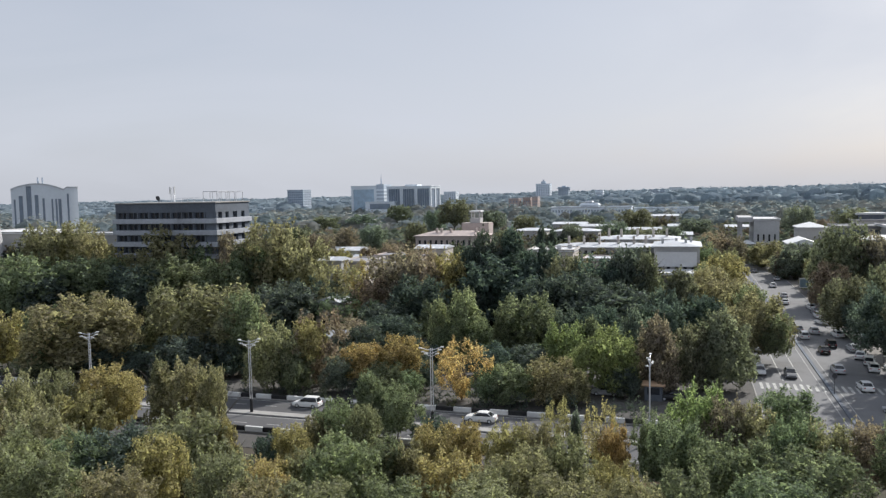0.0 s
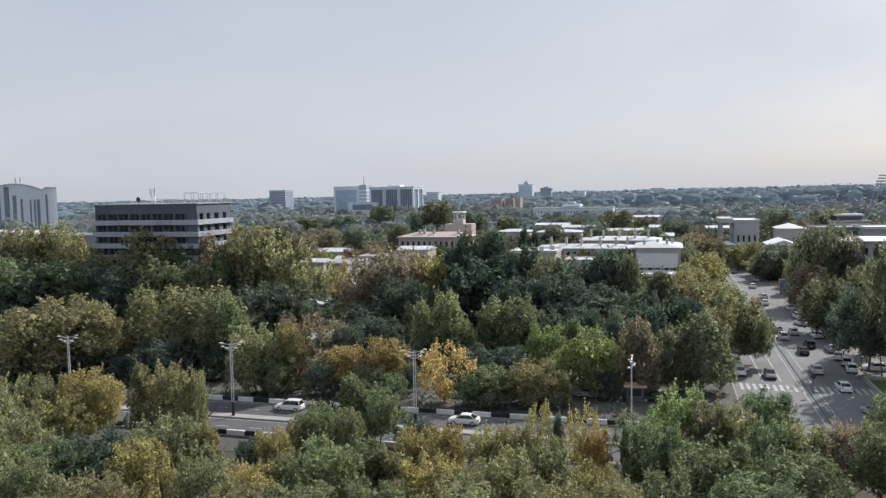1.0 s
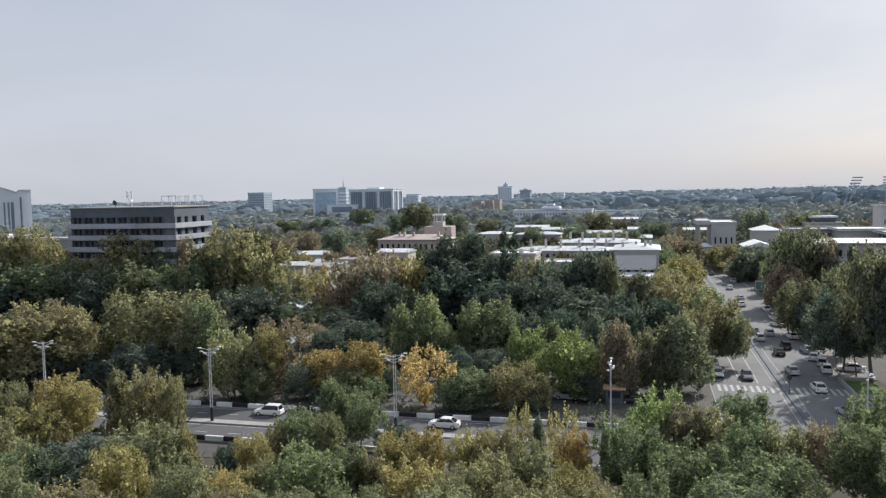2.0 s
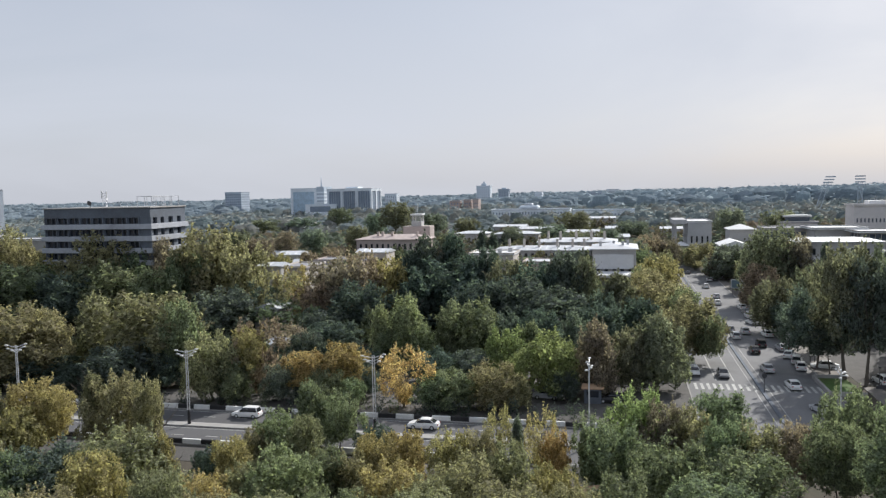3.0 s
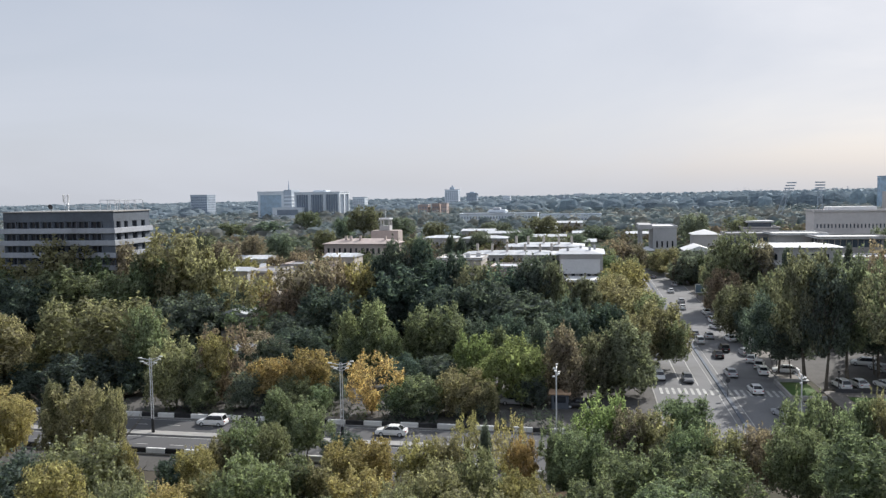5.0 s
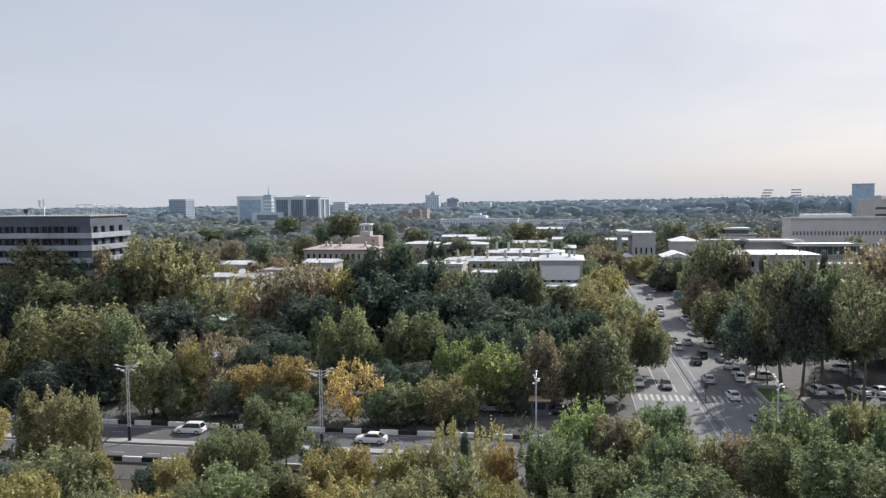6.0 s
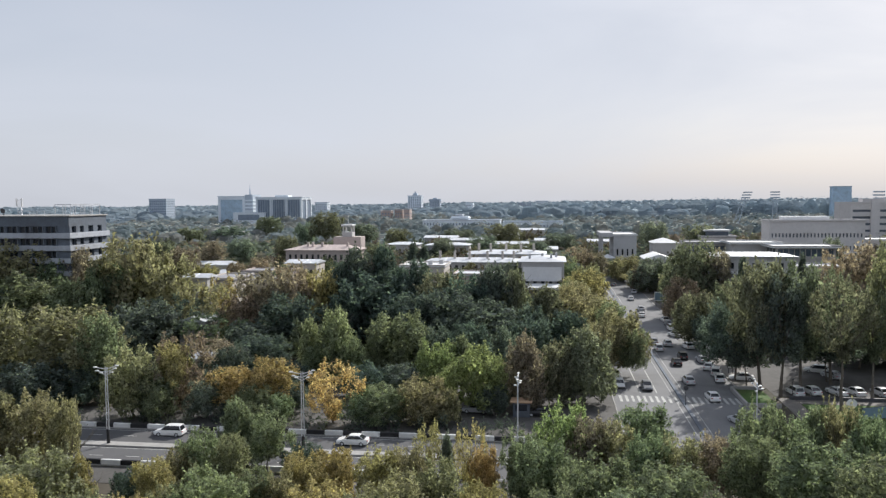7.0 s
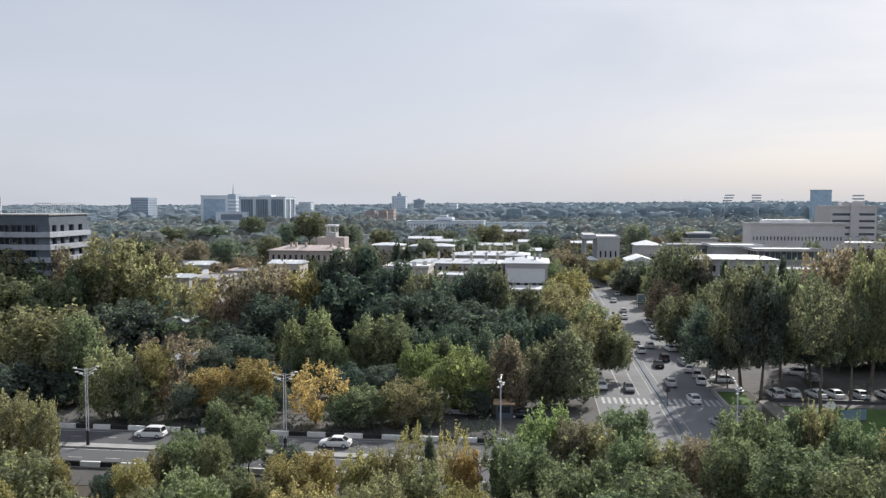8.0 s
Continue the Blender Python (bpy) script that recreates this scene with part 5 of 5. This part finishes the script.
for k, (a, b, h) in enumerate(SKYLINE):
    ob = house("apartment_tower", "pale hazy apartment tower on the horizon", a, b, 1500, 1522, h, "hazed_grey" if k % 2 else "hazed_white", "hazed_grey",
               6, 4, [(3 + 3.2 * i, 4.8 + 3.2 * i) for i in range(int(h / 3.2) - 1)], "glass_hazed", 0.55, over=0.8)
    if k == 0:
        part("roof_box", box(9, 18, 6, 14, h, h + 5), "hazed_grey", ob)
        part("roof_mast", box(12, 15, 9, 11, h + 5, h + 8.5), "hazed_grey", ob)
    if k == 1:
        part("cap", box(-1.5, 21.5, -1.5, 23, h - 2.6, h - 1.2), "hazed_grey", ob)
        part("roof_box", box(6, 14, 6, 14, h, h + 3), "hazed_grey", ob)
for a, b, h, v in ((-176.8, -166, 22.5, 800), (-163, -155, 23.5, 806), (-152, -146, 24, 800)):
    house("brick_block", "reddish-brown brick apartment block", a, b, v, v + 14, h, "brick_hazed", "hazed_grey", 3, 2, [(3 + 3.2 * i, 4.7 + 3.2 * i) for i in range(6)], "glass_hazed", 0.5)
ob = house("long_block", "long pale public building with rows of windows", -102.5, -40, 620, 640, 17.0, "hazed_white", "roof_metal", 26, 6, ((6, 8), (9.6, 11.6), (13.2, 15.2)), "glass_hazed", 0.5)
part("dome", box(22, 38, 2, 14, 17.4, 20.5, 1.4), "hazed_white", ob)
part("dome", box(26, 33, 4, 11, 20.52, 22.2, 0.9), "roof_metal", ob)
house("long_wing", "low pale wing with a flat roof", -38, 10, 628, 642, 15.6, "hazed_white", "hazed_grey", 18, 0, ((11, 13),), "glass_hazed", 0.5)

# pink-roofed school with a cupola
ob = house("school", "long plastered school with pinkish metal roof", -105.5, -76.2, 300, 314, 13.8, "plaster_pink", "roof_pink", 12, 4, ((2, 4), (6, 8.2), (10, 12.2)), "glass_dark", 0.42, "hip", 2.0, over=0.7, hedge=0.78)
for x in (7.5, 9.5, 13.5, 24.0):
    part("roof_vent", box(x, x + 0.9, 4, 5, 15.2, 16.9, 0.05), "plaster_pink", ob)
tower = thing("cupola_tower", grid(-88.6, 322, 0), "square pale tower with open cupola", "tower")
KEEP_CLEAR.append((-100, -74, 316, 334))
part("base", box(-3.4, 8.6, 0, 8, 0, 18.2, 0.1), "plaster_pink", tower)
part("stage", box(0.2, 4.6, 1, 6, 18.2, 20.2, 0.1), "plaster_white", tower)
for x in (0.5, 4.0):
    for y in (1.3, 5.3):
        part("column", box(x, x + 0.5, y, y + 0.5, 20.2, 22.8), "plaster_white", tower)
part("cap", box(-0.1, 4.9, 0.7, 6.3, 22.8, 23.5, 0.1), "roof_white", tower)
bm = bmesh.new()
add_rod(bm, (2.3, 3.5, 23.5), (2.3, 3.5, 28), 0.12, 6, 0.05)
part("flagpole", bm, "steel", tower)

# low roofs among the trees
house("workshop", "low beige workshop with grey flat roof", -97, -82.5, 235, 247, 11.0, "plaster_pink", "roof_grey", 5, 2, ((8.2, 9.8),), "glass_dark", 0.5, hedge=0.96)
house("workshop", "low beige workshop with pale flat roof", -91.6, -80.5, 260, 270, 11.8, "plaster_beige", "roof_metal", 4, 2, ((8.2, 9.8),), "glass_dark", 0.5, "gable", 1.2, hedge=0.96)
house("workshop", "low grey workshop with grey roof among trees", -92, -81, 215, 226, 10.4, "concrete", "roof_grey", 3, 2, ((7.8, 9.4),), "glass_dark", 0.5, hedge=0.96)
house("end_house", "pale plastered gable end of a house", -88.8, -81.4, 190, 204, 13.2, "plaster_beige", "roof_grey", 0, 4, ((8, 10),), "glass_dark", 0.4)
house("shed", "white metal roof shining between the trees", -91.5, -85.4, 184, 189, 14.4, "plaster_white", "roof_metal", 0, 0, (), style="gable", rise=1.0)
house("shed", "low white shed roof between the trees", -112, -100, 250, 258, 9.0, "plaster_white", "roof_metal", 0, 0, (), style="gable", rise=1.2)
house("shed", "low white shed roof between the trees", -140, -126, 290, 300, 8.5, "plaster_white", "roof_metal", 0, 0, (), style="gable", rise=1.4)
house("shed", "white shed roof beside the car park", -70.5, -66.5, 144, 148, 2.4, "plaster_white", "roof_metal", 2, 2, ((0.8, 1.9),), style="gable", rise=1.3)
house("shed", "white shed roof deep among the trees", -84, -78, 166, 174, 6.2, "plaster_white", "roof_metal", 2, 2, ((1.2, 2.6),), style="gable", rise=1.3)

# white-roofed street block
ob = house("street_block", "white corner block with shining metal roof", -9.6, 4.6, 262, 284, 12.6, "plaster_white", "roof_metal", 5, 8, ((1.5, 4), (5.2, 7.2), (8.6, 10.8)), "glass_dark", 0.42, "hip", 1.5, over=0.8)
part("canopy", box(-0.4, 13.0, -12.5, -0.3, 4.6, 5.4, 0.1), "roof_white", ob, "flat white canopy roof")
part("canopy_post", box(0.2, 0.6, -12, -11.6, 0, 4.6), "plaster_white", ob)
part("canopy_post", box(12.2, 12.6, -12, -11.6, 0, 4.6), "plaster_white", ob)
for x, y in ((2.2, 5), (6.5, 8), (9.5, 4.5), (11.2, 12)):
    part("roof_vent", box(x, x + 0.8, y, y + 0.9, 12.9, 15.0, 0.05), "concrete_light", ob)
# roof white here puts the hoarding's reflected sky into its colour
part("billboard", box(0.4, 13.4, -0.9, -0.5, 6.2, 11.0, 0.05), "roof_white", ob, "blank pale grey hoarding")
ob = house("terrace", "long white terrace with metal roofs and chimneys", -44.6, -10.4, 276, 292, 11.2, "plaster_white", "roof_metal", 14, 4, ((1.5, 3.6), (4.8, 6.8), (8.2, 10.2)), "glass_dark", 0.42, "hip", 1.3, over=0.6, hedge=0.96)
for x in (4, 9.5, 15, 21.5, 27, 31):
    part("chimney", box(x, x + 0.8, 5 + (x % 3), 5.9 + (x % 3), 12.2, 15.0, 0.05), "plaster_beige", ob)
ob = house("terrace", "long white terrace with metal roofs and chimneys", -32, -2, 304, 320, 12.2, "plaster_white", "roof_metal", 12, 4, ((1.5, 3.6), (5, 7), (8.6, 10.6)), "glass_dark", 0.42, "hip", 1.4, over=0.6, hedge=0.96)
for x in (3, 8, 14, 20, 25):
    part("chimney", box(x, x + 0.9, 4 + (x % 4), 5 + (x % 4), 13, 16.2, 0.05), "plaster_beige", ob)
ob = house("courtyard_house", "beige house with flat white roof", -46.9, -33, 240, 254, 12.6, "plaster_beige", "roof_white", 5, 4, ((1.5, 3.6), (5, 7), (8.6, 10.6)), "glass_dark", 0.4, hedge=0.96)
for x, y in ((3, 3), (8, 6), (11, 9)):
    part("roof_vent", box(x, x + 1.4, y, y + 1.2, 12.95, 14.2, 0.06), "concrete_light", ob)
house("courtyard_house", "beige house with flat pale roof", -30.5, -18, 246, 258, 9.4, "plaster_pink", "roof_metal", 4, 4, ((1.5, 3.6), (5, 7)), "glass_dark", 0.4, hedge=0.96)
ROOFS = ((-75, -60, 350, 13.2), (-57, -37, 352, 12.8), (-28, -11, 380, 11.8), (-52, -34, 402, 12.5), (-8, 6, 410, 12), (-30, -18, 450, 13), (-70, -52, 430, 12.5), (-12, 3, 345, 11.5), (-20, -4, 500, 14), (20, 34, 420, 11))
for a, b, v, h in ROOFS:
    house("town_house", "white town house with shining metal roof", a, b, v, v + 11, h, "plaster_white", "roof_metal", 6, 3, ((2, 4), (6, 8)), "glass_dark", 0.4, "hip" if int(a) % 2 else "gable", 1.2, over=0.5, hedge=1.08)

# buildings beyond the end of the side street
house("gatehouse", "small stone gatehouse with pale pyramid roof", 22.8, 28.4, 354, 360, 7.0, "concrete", "roof_white", 1, 1, ((2.2, 5.2),), "glass_dark", 0.4, "hip", 1.8, over=0.5)
ob = house("portal_hall", "pale stone hall with tall portal columns", 28.4, 38.5, 358, 385, 17.0, "concrete_light", "roof_white", 4, 6, ((3, 6), (8, 11)), "glass_dark", 0.35, depth=0.6)
for i in range(4):
    part("column", box(-5.6, -4.6, 1 + i * 6, 2 + i * 6, 0, 16.4, 0.08), "concrete_light", ob)
part("portal_roof", box(-6.2, -0.42, -0.4, 22, 16.4, 18.4, 0.1), "concrete_light", ob)
house("white_house", "white cubic house with pyramid roof", 41.2, 51.2, 322, 334, 15.6, "plaster_white", "roof_white", 2, 2, ((9, 11),), "glass_dark", 0.2, "hip", 2.0, over=0.6, hedge=0.7)
house("long_shed", "long shed with pale sloping roof", 34.5, 44, 290, 306, 11.4, "stone_pale", "roof_white", 3, 5, ((6, 8),), "glass_dark", 0.3, "gable", 2.0, over=0.5, hedge=0.96)
ob = house("long_office", "long white office wing with metal roof", 43.8, 68, 228, 240, 17.0, "plaster_white", "roof_metal", 12, 3, ((2, 4), (5.6, 7.6), (9.2, 11), (13.6, 15.3)), "glass_dark", 0.4, "hip", 1.1, over=0.7, hedge=0.6)
part("cornice", box(-0.5, 24.7, -0.5, -0.002, 12.2, 12.9, 0.05), "roof_white", ob)
house("long_office", "grey lower wing of the white office", 68.6, 84, 232, 243, 13.5, "concrete_light", "roof_grey", 6, 3, ((5.6, 7.6), (9.2, 11)), "glass_dark", 0.4)
house("glass_hall", "low glass hall with a flat dark roof", 49, 72, 290, 305, 17.2, "concrete", "roof_grey", 8, 2, ((12.6, 16.4),), "glass_slate", 0.9, hedge=0.75)
house("flat_hall", "flat white hall roof over pale walls", 62.4, 77, 278, 292, 17.8, "plaster_white", "roof_white", 0, 0, (), over=1.4)
house("flat_hall", "flat white hall roof over dark glazing", 72.6, 91, 264, 276, 17.4, "concrete", "roof_white", 10, 3, ((14.6, 17.0),), "glass_slate", 0.9, over=1.4)
ob = house("roof_pavilion", "small pavilion with white flat roof", 61.5, 75, 330, 342, 17.6, "stone_pale", "roof_grey", 8, 2, ((14.6, 16.4),), "glass_slate", 0.7)
part("upper_roof", box(1.2, 11.8, 1.5, 9, 20.0, 20.7, 0.08), "roof_white", ob)
part("upper_wall", box(2, 11, 2.2, 8.2, 17.9, 20.0), "glass_slate", ob)
ob = house("theatre", "big pale stone-clad hall with small windows", 88, 124.6, 330, 342, 24.0, "stone_pale", "stone_pale", 26, 0, ((12.5, 14.2), (17.6, 19.2)), "concrete_dark", 0.45, depth=0.35, hedge=0.42)
part("roof_light", box(6, 24, 3, 9, 24.2, 26.0, 0.1), "roof_white", ob)
house("theatre_wing", "low pale wing beside the big hall", 125.2, 146, 345, 360, 15.5, "stone_pale", "roof_white", 6, 0, ((11, 13),), "concrete_dark", 0.6, hedge=0.9)
ob = house("slab_block", "beige slab block with dark horizontal window bands", 151.4, 174, 420, 428, 30.6, "stone_pale", "stone_pale", 2, 0, [(3.4 * i + 2.4, 3.4 * i + 3.6) for i in range(8)], "concrete_dark", 0.94, depth=0.5)
part("lift_tower", box(9.5, 13.5, -1.2, -0.002, 0, 32.2), "stone_pale", ob)
part("plant_room", box(6, 17, 1, 7, 30.6, 33.0), "stone_pale", ob)
part("end_tower", box(-5.2, -0.01, 0, 8, 0, 31.4), "stone_pale", ob)
ob = house("glass_tower", "blue mirrored glass tower over the trees", 305, 325, 900, 908, 45.4, "glass_blue", "hazed_grey", 7, 7, [(3.3 * i + 1, 3.3 * i + 4.0) for i in range(13)], "glass_blue", 0.9, depth=0.1)


def floodlight_mast(u, v, top, lean):
    """A leaning lattice mast with rows of lamps, over the stadium."""
    ob = thing("floodlight_mast", grid(u, v, 0), "tall leaning stadium floodlight mast of pale steel", "mast", "stadium floodlights")
    bm = bmesh.new()
    for s in (-1, 1):
        add_rod(bm, (s * 2.2 - lean * 10, 0, 0), (s * 1.2, 0, top), 0.28, 6)
    for k in range(8):
        z0, z1 = top * k / 8, top * (k + 1) / 8
        f0, f1 = 1 - z0 / top, 1 - z1 / top
        add_rod(bm, (-1.2 - f0 - lean * 10 * f0, 0, z0), (1.2 + f1 - lean * 10 * f1, 0, z1), 0.16, 5)
    part("lattice", bm, "hazed_grey", ob)
    for k in range(4):
        bm = bmesh.new()
        add_box(bm, -3.3 + k * 0.8 * lean, 3.3 + k * 0.8 * lean, -0.5, 0.3, top + k * 2.0 - 3, top + k * 2.0 - 2.1)
        part("lamp_bar", bm, "hazed_grey", ob)
    return ob


floodlight_mast(142, 600, 34.5, 1)
floodlight_mast(163.7, 600, 34.5, 0)
floodlight_mast(196, 500, 33.5, 0)
bm = bmesh.new()
add_rod(bm, (0, 0, 0), (0, 0, 33), 0.8, 6, 0.4)
tagged(link(bm, "chimney_stack", "hazed_grey"), "thin distant chimney stack on the horizon", "chimney").matrix_world = grid(38.5, 1300, 0)


# ---- cars ----
def car(m, colour, word, style="sedan", group="cars in the side street"):
    """A car 4.4 m long, nose towards +y: lofted body, glasshouse, wheels, lights."""
    ob = thing("car", m, f"{word} {'estate car' if style == 'wagon' else 'saloon car'} on the asphalt", "car", group)
    tall = 1.62 if style == "wagon" else 1.45

    def loft(sections, inset=0.0):
        bm = bmesh.new()
        rings = []
        for y, z0, z1, w0, w1 in sections:
            rings.append([bm.verts.new(p) for p in ((-w0, y, z0), (-w0 * 1.02, y, (z0 + z1) / 2), (-w1, y, z1), (w1, y, z1), (w0 * 1.02, y, (z0 + z1) / 2), (w0, y, z0))])
        for a, b in zip(rings, rings[1:]):
            for i in range(6):
                j = (i + 1) % 6
                bm.faces.new((a[i], a[j], b[j], b[i]))
        bm.faces.new(rings[0][::-1])
        bm.faces.new(rings[-1])
        bmesh.ops.recalc_face_normals(bm, faces=bm.faces)
        return bm

    body = part("body", loft([(-2.2, 0.35, 0.8, 0.72, 0.66), (-2.1, 0.28, 0.95, 0.82, 0.74), (-1.4, 0.24, 0.98, 0.86, 0.78), (0.9, 0.24, 0.95, 0.86, 0.78),
                              (1.75, 0.26, 0.84, 0.84, 0.72), (2.12, 0.3, 0.72, 0.76, 0.64), (2.2, 0.36, 0.62, 0.68, 0.6)]), "car_paint", ob)
    rear = -2.0 if style == "wagon" else -1.75
    top = -1.75 if style == "wagon" else -1.0
    cabin = part("glasshouse", loft([(rear, 0.93, 0.96, 0.74, 0.72), (top, 0.93, tall - 0.04, 0.76, 0.58), (0.25, 0.93, tall - 0.05, 0.76, 0.58), (1.1, 0.92, 0.95, 0.74, 0.7)]), "car_glass", ob, "dark tinted glass")
    roof = part("roof", loft([(top - 0.1, tall - 0.09, tall - 0.02, 0.62, 0.56), (top + 0.3, tall - 0.06, tall + 0.02, 0.63, 0.55), (-0.1, tall - 0.06, tall + 0.02, 0.63, 0.55), (0.36, tall - 0.1, tall - 0.03, 0.62, 0.56)]), "car_paint", ob)
    painted = [body, roof]
    for s in (-1, 1):
        for low, high, r in (((0.75, 1.08, 0.94), (0.6, 0.27), 0.035), ((0.77, -0.3, 0.94), (0.61, -0.35), 0.035), ((0.75, rear + 0.05, 0.95), (0.6, top), 0.05)):
            bm = bmesh.new()
            add_rod(bm, (s * low[0], low[1], low[2]), (s * high[0], high[1], tall - 0.04), r, 5)
            painted.append(part("pillar", bm, "car_paint", ob))
    for p in painted:
        p.color = (*colour, 1)
    for s in (-1, 1):
        for y in (-1.35, 1.32):
            bm = bmesh.new()
            add_rod(bm, (s * 0.68, y, 0.315), (s * 0.88, y, 0.315), 0.315, 14)
            w = part("wheel", bm, "tyre", ob, "black tyre with steel rim")
            bm = bmesh.new()
            add_rod(bm, (s * 0.86, y, 0.315), (s * 0.895, y, 0.315), 0.2, 10)
            part("rim", bm, "steel", w)
        part("headlight", box(s * 0.6 - 0.16, s * 0.6 + 0.16, 2.06, 2.17, 0.58, 0.7, 0.02), "lamp_clear", ob)
        part("tail_light", box(s * 0.62 - 0.14, s * 0.62 + 0.14, -2.21, -2.1, 0.7, 0.86, 0.02), "lamp_red", ob)
        part("mirror", box(s * 0.9 - 0.08, s * 0.9 + 0.08, 0.72, 0.86, 0.92, 1.04, 0.02), "car_paint", ob).color = (*colour, 1)
    part("bumper", box(-0.74, 0.74, 2.1, 2.24, 0.3, 0.42, 0.02), "steel_dark", ob)
    part("number_plate", box(-0.26, 0.26, -2.235, -2.2, 0.48, 0.6), "paint_white", ob)
    return ob


WHITE, SILVER, GREY, BLACK = (0.78, 0.78, 0.77), (0.45, 0.46, 0.48), (0.16, 0.165, 0.175), (0.02, 0.02, 0.022)
NAMES = {WHITE: "white", SILVER: "silver", GREY: "grey", BLACK: "black"}
PROTO = {}


def put_car(u, v, turn, colour, style="sedan", z=0.024, group="cars in the side street"):
    key = (colour, style)
    m = grid(u, v, z, turn)
    if key not in PROTO:
        PROTO[key] = car(m, colour, NAMES[colour], style, group)
        return PROTO[key]
    return tagged(copy_thing(PROTO[key], m), group=group)


for u, v, turn, colour, style in (
        (27.0, 237.6, 0, SILVER, "sedan"), (25.8, 225.0, 0, WHITE, "sedan"), (31.1, 217.0, 4, WHITE, "sedan"), (31.0, 209.6, 2, GREY, "sedan"),
        (30.7, 203.3, 3, WHITE, "wagon"), (30.2, 193.2, 30, WHITE, "sedan"), (23.7, 182.8, 0, GREY, "sedan"), (23.8, 175.0, 0, WHITE, "wagon"),
        (26.6, 181.0, 0, SILVER, "sedan"), (30.6, 178.0, 8, WHITE, "sedan"), (27.5, 166.6, 0, BLACK, "wagon"), (25.3, 160.1, 0, BLACK, "sedan"),
        (30.9, 163.2, 5, SILVER, "sedan"), (30.9, 156.4, -18, WHITE, "sedan"), (31.3, 151.6, -14, WHITE, "wagon"), (30.9, 146.4, -8, WHITE, "sedan")):
    put_car(u, v, turn, colour, style)
for u, v, turn, colour, style in (
        (35.0, 147.6, 84, WHITE, "sedan"), (24.9, 144.0, 2, SILVER, "sedan"), (26.8, 132.4, 4, WHITE, "sedan"), (16.9, 138.9, 180, GREY, "sedan"),
        (12.3, 140.2, 180, WHITE, "sedan"), (12.2, 148.1, 180, WHITE, "sedan"), (17.2, 171, 180, WHITE, "sedan"), (13.9, 160, 180, SILVER, "sedan"),
        (26.5, 262, 0, WHITE, "sedan"), (29.5, 281, 0, SILVER, "sedan"), (24.3, 305, 0, GREY, "sedan"), (19, 252, 180, WHITE, "sedan"), (28.0, 118.5, 20, SILVER, "sedan")):
    put_car(u, v, turn, colour, style)
for u, v, turn, colour, style in (
        (41.4, 137.6, 8, WHITE, "wagon"), (44.3, 138.4, 12, WHITE, "sedan"), (48.3, 138.2, 14, WHITE, "sedan"), (51.4, 138.4, 10, WHITE, "sedan"),
        (50.6, 155.5, 70, WHITE, "wagon"), (51.9, 151.1, 20, SILVER, "sedan"), (55.5, 138.5, 8, SILVER, "sedan"), (60, 139, 8, WHITE, "sedan")):
    put_car(u, v, turn, colour, style, 0.034, "cars in the car park")
for u, v, turn, colour, style in (
        (-11.6, 120.3, 85, SILVER, "sedan"), (-17.5, 121.4, 92, BLACK, "sedan"), (-1.5, 119.6, 88, BLACK, "sedan"), (-0.8, 136.2, 92, WHITE, "sedan"),
        (-1.8, 132.5, 90, WHITE, "sedan"), (-30, 120.5, 88, GREY, "sedan")):
    put_car(u, v, turn, colour, style, 0.034, "cars under the trees")
put_car(-26.9, 102.3, 90, WHITE, "sedan", 0.022, "cars on the avenue")
put_car(-54.2, 103.4, 90, WHITE, "wagon", 0.022, "cars on the avenue")

KEEP_CLEAR.append((-14, 12, 222, 262))
# mostly dark tones, which play the shaded gaps between the main crowns
block = scatter(-175, 4, 150, 188, 14, 6, 9, (0, 0, 0, 1)) + scatter(-175, 4, 190, 236, 11, 9, 11.5, (0, 0, 1, 2, 3))
block += scatter(-150, -58, 119, 142, 8, 5, 7, (0, 1, 0)) + scatter(48, 150, 164, 226, 12, 9, 12, (0, 1, 2))
grove("park_trees", block, "close-standing trees behind the front rows, dark green for shaded gaps")
# shrubs added to darken the sunlit strip where deep shade belongs
grove("shrubs", scatter(-130, 8, 107, 111.5, 2.9, 2.0, 3.3, (0, 0, 1)), "added low dark shrubs standing in for shade behind the barrier", 260)
block = scatter(-118, 6, 238, 430, 13.5, 10, 12.6, (1, 2, 3, 2, 0)) + scatter(40, 150, 232, 330, 15, 9.5, 13, (1, 2, 3, 0)) + HEDGES
grove("house_trees", block, "mixed green and brown trees close to the houses", 700)
woods("town_trees", 236, 480, 6.4, 12.2, 60, 1.15, 5, WOOD, "mixed green and brown town trees between the roofs", 0.4)
woods("woodland", 480, 1000, 9.5, 15.5, 44, 1.8, 6, HAZY, "green woodland spreading through the town, haze in its colour", 0.25, 0.5)
woods("far_woods", 1000, 3600, 26, 17.5, 10, 5.0, 7, HAZY_FAR, "distant woods along the horizon, blue haze in their colour", 0.15, 0.95, 0.75)

for k in range(8):
    tree(40.0 + (k % 2) * 1.3, 238 + k * 14, 8.5 + (k * 3 % 5) * 0.6, 8 + (k * 2 % 3), ("green", "olive", "olive")[k % 3], "back", "trees along the side street")
for k in range(9):
    tree(6.0 + (k % 2), 200 + k * 16, 8 + (k * 3 % 4), 7 + (k * 2 % 3), ("yellow", "olive", "green")[k % 3], "back", "trees along the side street")
for k in range(9):
    tree(60 + k * 7.5, 160 + (k * 5 % 4) * 4, 15 + (k * 3 % 4), 12 + (k * 2 % 3), ("dark", "green", "olive")[k % 3], "high", "tall trees beside the car park")
